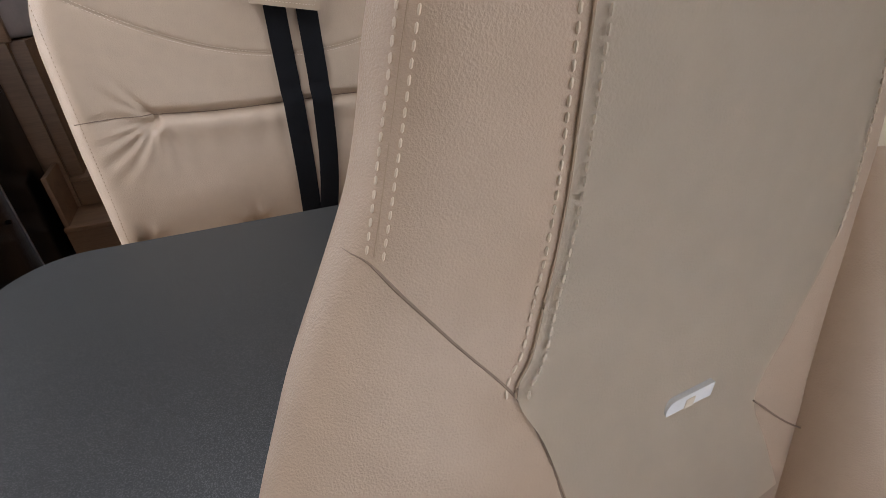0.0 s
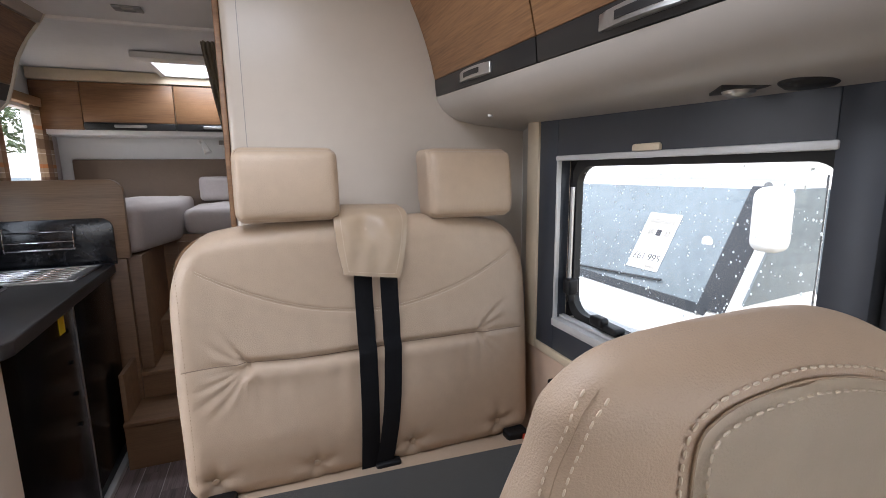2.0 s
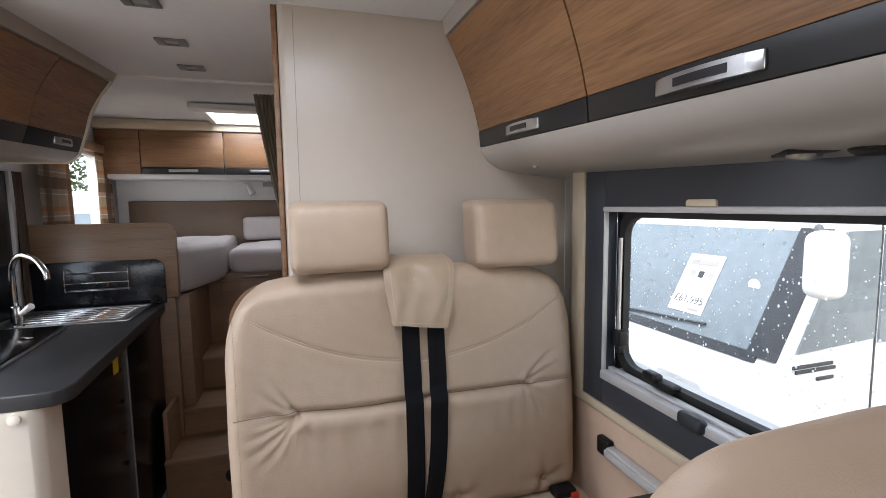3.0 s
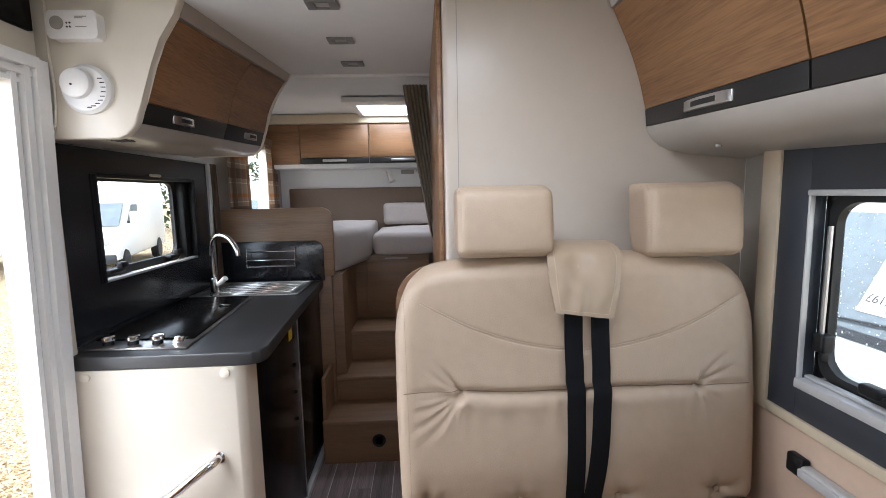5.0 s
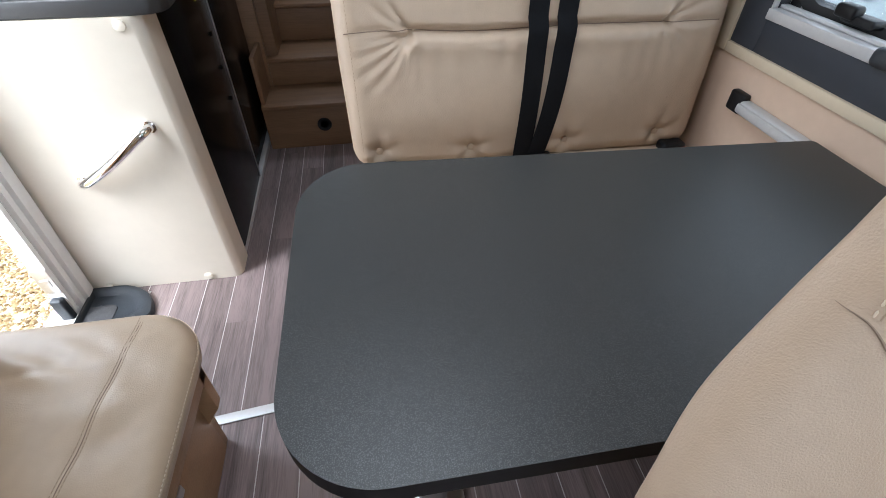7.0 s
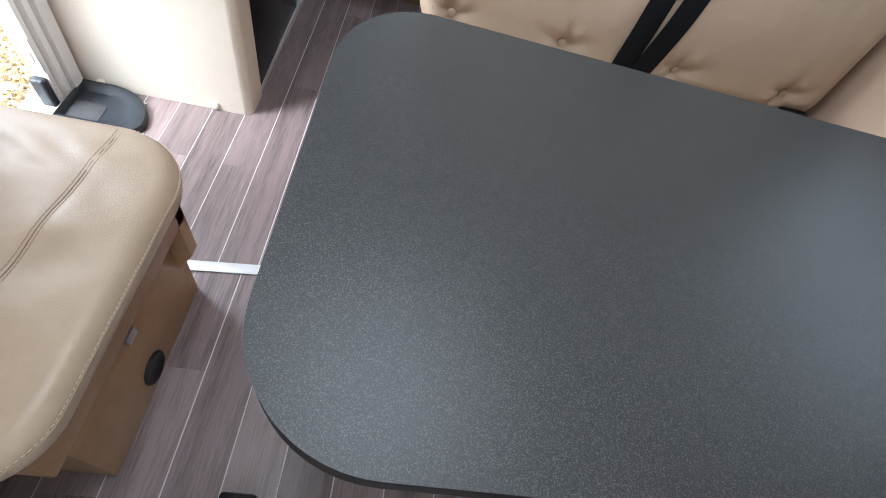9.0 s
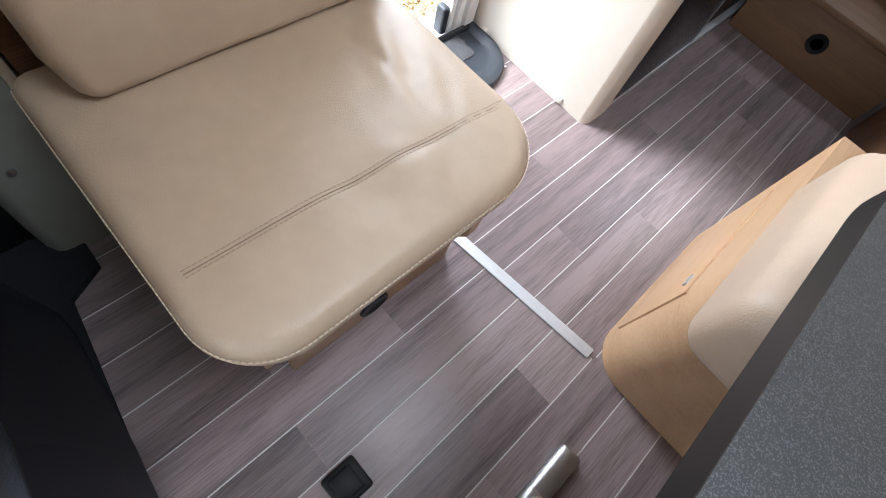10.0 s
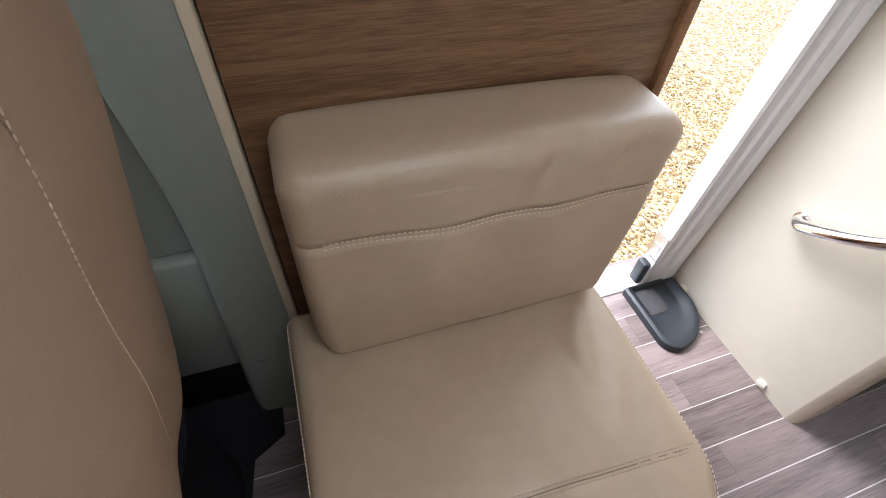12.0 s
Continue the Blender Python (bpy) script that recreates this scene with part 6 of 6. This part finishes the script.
# ---- outside ----
bm = bmesh.new()
bmesh.ops.create_grid(bm, x_segments=2, y_segments=2, size=400, matrix=Matrix.Translation((0, 0, -0.6)))
solid("ground", bm, GRAVEL, "golden gravel dealer forecourt", "gravel ground", "structure")
rng2 = random.Random(3)
bm = bmesh.new()
verts, faces = [], []
for k in range(9000):
    x, y, s = rng2.uniform(-4.2, -1.52), rng2.uniform(0.3, 3.6), rng2.uniform(0.006, 0.013)
    base, turn = len(verts), rng2.uniform(0, 6.28)
    for a in range(5):
        t = turn + a * 1.2566
        verts.append((x + s * math.cos(t), y + s * 0.75 * math.sin(t), -0.6))
    for a in range(5):
        t = turn + a * 1.2566
        verts.append((x + 0.6 * s * math.cos(t), y + 0.45 * s * math.sin(t), -0.6 + s * 0.9))
    faces += [(base + a, base + (a + 1) % 5, base + 5 + (a + 1) % 5, base + 5 + a) for a in range(5)] + [tuple(base + 5 + a for a in range(5))]
me = bpy.data.meshes.new("gravel_stones")
me.from_pydata(verts, [], faces)
me.materials.append(GRAVEL)
tagged(new("gravel_stones", me), "loose golden gravel stones by the entrance", "gravel", "", "stuff")


def wheel(parent, x, y, z, r, w, axis="x"):
    ty = part("tyre", lathe([(r * 0.62, -w / 2), (r * 0.95, -w / 2), (r, -w / 2 + 0.02), (r, w / 2 - 0.02), (r * 0.95, w / 2), (r * 0.62, w / 2)], (x, y, z), axis, 32), TYRE, parent, "black tyre")
    part("rim", lathe([(0, -w / 2 + 0.02), (r * 0.3, -w / 2 + 0.01), (r * 0.62, -w / 2 + 0.025), (r * 0.62, w / 2 - 0.025), (r * 0.3, w / 2 - 0.01), (0, w / 2 - 0.02)], (x, y, z), axis, 24), ALU_PAINT, ty, "silver rim")


def cloud_van(name, at, turn, label, dark=False):
    """A white panel-van based motorhome: shaped cab, raked windscreen, headlights, grille, wheels. Its nose points to -y before it is turned."""
    root = thing(name, (0, 0, 0), label, "motorhome", "parked motorhomes")
    side = [(-2.6, 0.45), (-2.62, 0.75), (-2.50, 0.98), (-1.75, 1.25), (-1.05, 1.92), (-0.9, 2.25), (-0.75, 2.44), (-0.4, 2.52), (3.2, 2.52), (3.3, 2.4), (3.3, 0.4)]
    body = part("body", prism(side, "x", -1.0, 1.0, 0.05, 3), VAN_WHITE, root, "white body")
    part("windscreen", prism([(-1.72, 1.30), (-1.10, 1.89), (-1.12, 1.91), (-1.745, 1.31)], "x", -0.86, 0.86), SCREEN_GLASS, body, "raked windscreen")
    for s in (-1, 1):
        part("side_window", prism([(-1.52, 1.36), (-0.98, 1.86), (-0.35, 1.86), (-0.35, 1.36)], "x", s * 0.995, s * 1.006), SCREEN_GLASS, body, "dark cab side window")
        part("headlight", prism(rounded(s * 0.62 - 0.22, s * 0.62 + 0.22, 0.86, 1.08, (0.08, 0.08, 0.05, 0.05), 4), "y", -2.60, -2.45, 0.01), ALU_PAINT, body, "headlight")
        mirror = part("mirror", soft_box((s * 1.18 - 0.10, -1.55, 1.30), (s * 1.18 + 0.10, -1.42, 1.68), 0.05, (8, 8, 8)), VAN_WHITE, body, "white wing mirror")
        part("mirror_arm", tube([(s * 0.99, -1.45, 1.38), (s * 1.12, -1.48, 1.40)], 0.03, 8), VAN_DARK, mirror)
    part("grille", box(-0.55, 0.55, -2.64, -2.55, 0.72, 0.90, 0.02), VAN_DARK, body, "dark grille")
    part("bumper", box(-0.98, 0.98, -2.68, -2.45, 0.38, 0.62, 0.04, 3), VAN_DARK, body, "dark bumper")
    part("wiper", tube([(-0.5, -1.75, 1.29), (0.2, -1.66, 1.38)], 0.012, 6), VAN_DARK, body)
    for s in (-0.92, 0.92):
        for yy in (-1.85, 2.1):
            wheel(root, s, yy, 0.34, 0.34, 0.22)
    root.matrix_basis = pose(at[0], at[1], -0.6, 0, 0, turn)
    return root


near = cloud_van("motorhome", (-9.8, 14.2), 18, "white low-profile motorhome parked on the gravel")
copy_thing(near, pose(-6.6, 15.6, -0.6, 0, 0, 18))
copy_thing(near, pose(-3.4, 17.0, -0.6, 0, 0, 18))
copy_thing(near, pose(-13.4, 13.2, -0.6, 0, 0, 18))

rng4 = random.Random(12)
verts, faces = [], []
for k in range(9000):
    f = rng4.uniform(-1, 1)
    high = 6.5 + 1.8 * math.sin(5 * f) + 0.9 * math.sin(17 * f + 1)
    c = Vector((-23 + 13 * f + rng4.uniform(-1.5, 1.5), 25 + 13 * f + rng4.uniform(-1.5, 1.5), -0.6 + high * rng4.random() ** 0.8))
    a, b = Vector([rng4.uniform(-1, 1) for _ in range(3)]).normalized(), Vector([rng4.uniform(-1, 1) for _ in range(3)])
    b = a.cross(b).normalized()
    size = rng4.uniform(0.12, 0.30)
    base = len(verts)
    verts += [c - a * size, c + b * 0.45 * size, c + a * size, c - b * 0.45 * size]
    faces.append((base, base + 1, base + 2, base + 3))
me = bpy.data.meshes.new("far_trees")
me.from_pydata(verts, [], faces)
me.materials.append(HEDGE)
tagged(new("far_trees", me), "green trees and hedge beyond the forecourt", "trees", "", "stuff")

car = thing("car", (-8.6, 7.6, -0.6), "dark blue parked car", "car")
cb = part("body", prism([(-2.1, 0.25), (-2.1, 0.7), (-1.2, 0.92), (-0.5, 1.42), (0.9, 1.45), (1.6, 0.98), (2.1, 0.9), (2.1, 0.25)], "x", -0.88, 0.88, 0.05, 3), CAR_BLUE, car)
part("side_glass", prism([(-0.95, 0.95), (-0.45, 1.34), (0.8, 1.36), (1.3, 0.97)], "x", 0.875, 0.886), SCREEN_GLASS, cb)
for yy in (-1.3, 1.35):
    for s in (-0.82, 0.82):
        wheel(car, s, yy, 0.33, 0.33, 0.2)
car.matrix_basis = pose(-8.62, 7.70, -0.6, 0, 0, -49.5)

# motorhome close beside the dinette window, its nose towards it
nb = thing("motorhome", (2.9, 2.7, -0.6), "white motorhome parked close beside the dinette window", "motorhome", "parked motorhomes")
nose = [(1.84, -0.22), (1.80, 0.25), (1.86, 0.44), (1.98, 0.545), (2.36, 1.25), (2.33, 1.29), (2.26, 1.9), (5.2, 1.9), (5.2, -0.22)]
nbody = part("body", prism(nose, "y", 1.72, 5.4, 0.03, 3), VAN_WHITE, nb, "white body")
rake = lambda z: 1.98 + (z - 0.545) * 0.539
part("windscreen", prism([(rake(0.585) - 0.012, 0.585), (rake(1.225) - 0.012, 1.225), (rake(1.225) + 0.01, 1.225), (rake(0.585) + 0.01, 0.585)], "y", 1.92, 5.25), SCREEN_GLASS, nbody, "raked windscreen with rain")
part("cowl", prism([(rake(0.55) - 0.014, 0.55), (rake(0.60) - 0.016, 0.60), (rake(0.60) + 0.01, 0.60), (rake(0.55) + 0.01, 0.55)], "y", 1.86, 5.3), VAN_DARK, nbody, "dark cowl")
part("pillar", prism([(rake(0.58) - 0.013, 0.58), (rake(1.24) - 0.013, 1.24), (rake(1.24) + 0.01, 1.24), (rake(0.58) + 0.01, 0.58)], "y", 1.76, 1.92), VAN_DARK, nbody, "dark windscreen pillar")
for x0, x1 in ((2.06, 2.62), (2.66, 3.5)):
    part("side_window", prism([(max(rake(0.61) + 0.05, x0), 0.63), (max(rake(1.22) + 0.03, x0), 1.23), (x1, 1.23), (x1, 0.66)], "y", 1.708, 1.724), SCREEN_GLASS, nbody, "dark side window")
part("door_gap", box(2.635, 2.645, 1.714, 1.724, -0.1, 1.3, 0), VAN_DARK, nbody)
part("skirt", box(1.86, 3.2, 1.712, 1.73, -0.22, 0.10, 0.01), VAN_DARK, nbody, "grey wheel arch skirt")
for zz, a, b in ((0.56, 2.05, 2.33), (0.535, 2.07, 2.35), (0.485, 2.22, 2.34)):
    part("badge_bar", box(a, b, 1.712, 1.722, zz - 0.009, zz + 0.009, 0.001), PRINT, nbody, "dark maker's lettering as bars")
nm = part("mirror", soft_box((1.80, 1.41, 0.97), (1.93, 1.55, 1.26), 0.05, (10, 10, 14)), VAN_WHITE, nbody, "white wing mirror")
part("mirror_arm", tube([(1.90, 1.50, 1.20), (2.06, 1.64, 1.25), (2.22, 1.75, 1.25)], 0.02, 8), VAN_DARK, nm)
part("wiper", tube([(rake(0.6) - 0.03, 3.2, 0.61), (rake(0.66) - 0.03, 2.2, 0.67)], 0.008, 6), VAN_DARK, nbody)
part("headlight", prism(rounded(2.0, 2.35, 0.22, 0.40, (0.08, 0.08, 0.05, 0.05), 4), "x", 1.79, 1.85, 0.01), ALU_PAINT, nbody, "headlight")
part("vent_disc", lathe([(0, 0), (0.035, 0), (0.035, 0.006), (0, 0.006)], (rake(0.92) - 0.02, 2.03, 0.92), "x", 18), WHITE, nbody, "round tax disc")

notice = thing("price_notice", (2.1, 2.3, 0.88), "white printed price sheet behind the motorhome windscreen", "notice")
part("sheet", prism([(rake(0.70) - 0.019, 0.70), (rake(1.05) - 0.019, 1.05), (rake(1.05) - 0.016, 1.05), (rake(0.70) - 0.016, 0.70)], "y", 2.27, 2.53), PAPER, notice)
for (ya, yb, za, zb), cm in (((2.30, 2.50, 0.985, 1.015), GREY_PROFILE), ((2.43, 2.48, 0.91, 0.95), GREY_PROFILE), ((2.37, 2.41, 0.91, 0.95), PRINT), ((2.30, 2.34, 0.91, 0.95), GREY_PROFILE), ((2.30, 2.38, 0.715, 0.728), GREY_PROFILE)):
    part("print", prism([(rake(za) - 0.021, za), (rake(zb) - 0.021, zb), (rake(zb) - 0.018, zb), (rake(za) - 0.018, za)], "y", ya, yb), cm, notice)
words = bpy.data.curves.new("price", "FONT")
words.body, words.size, words.extrude, words.align_x = "\u00a361,995", 0.070, 0.0006, "CENTER"
words.materials.append(PRINT)
price = new("price_text", words)
price.parent = notice
price.matrix_parent_inverse = Matrix.Translation(-PLACE[notice.name])
up = Vector((0.539, 0, 1)).normalized()
price.matrix_basis = Matrix.Translation((rake(0.76) - 0.023, 2.40, 0.755)) @ Matrix(((0, up.x, -up.z, 0), (-1, 0, 0, 0), (0, up.z, up.x, 0), (0, 0, 0, 1)))

# rain on the outside of the dinette window
rng3 = random.Random(9)
verts, faces = [], []
for k in range(760):
    y, z, s = rng3.uniform(0.51, 1.09), rng3.uniform(0.975, 1.35), rng3.choice((0.0006, 0.0007, 0.0010, 0.0014, 0.0020))
    base = len(verts)
    long = rng3.uniform(1.0, 1.7)
    for ring_r, dx in ((1.0, 0.0), (0.75, 0.5), (0.35, 0.75)):
        for a in range(7):
            t = a * 0.8976
            verts.append((0.5535 + dx * s, y + ring_r * s * math.cos(t), z + ring_r * s * long * math.sin(t)))
    for q in range(2):
        faces += [(base + 7 * q + a, base + 7 * q + (a + 1) % 7, base + 7 * q + 7 + (a + 1) % 7, base + 7 * q + 7 + a) for a in range(7)]
    faces.append(tuple(base + 14 + a for a in range(7)))
me = bpy.data.meshes.new("rain_drops")
me.from_pydata(verts, [], faces)
me.materials.append(DROP)
tagged(new("rain_drops", me), "rain drops on the outside of the dinette window", "rain drops", "", "stuff")

# planks of the floor
for p in FLOOR_PLANKS:
    plank(*p)
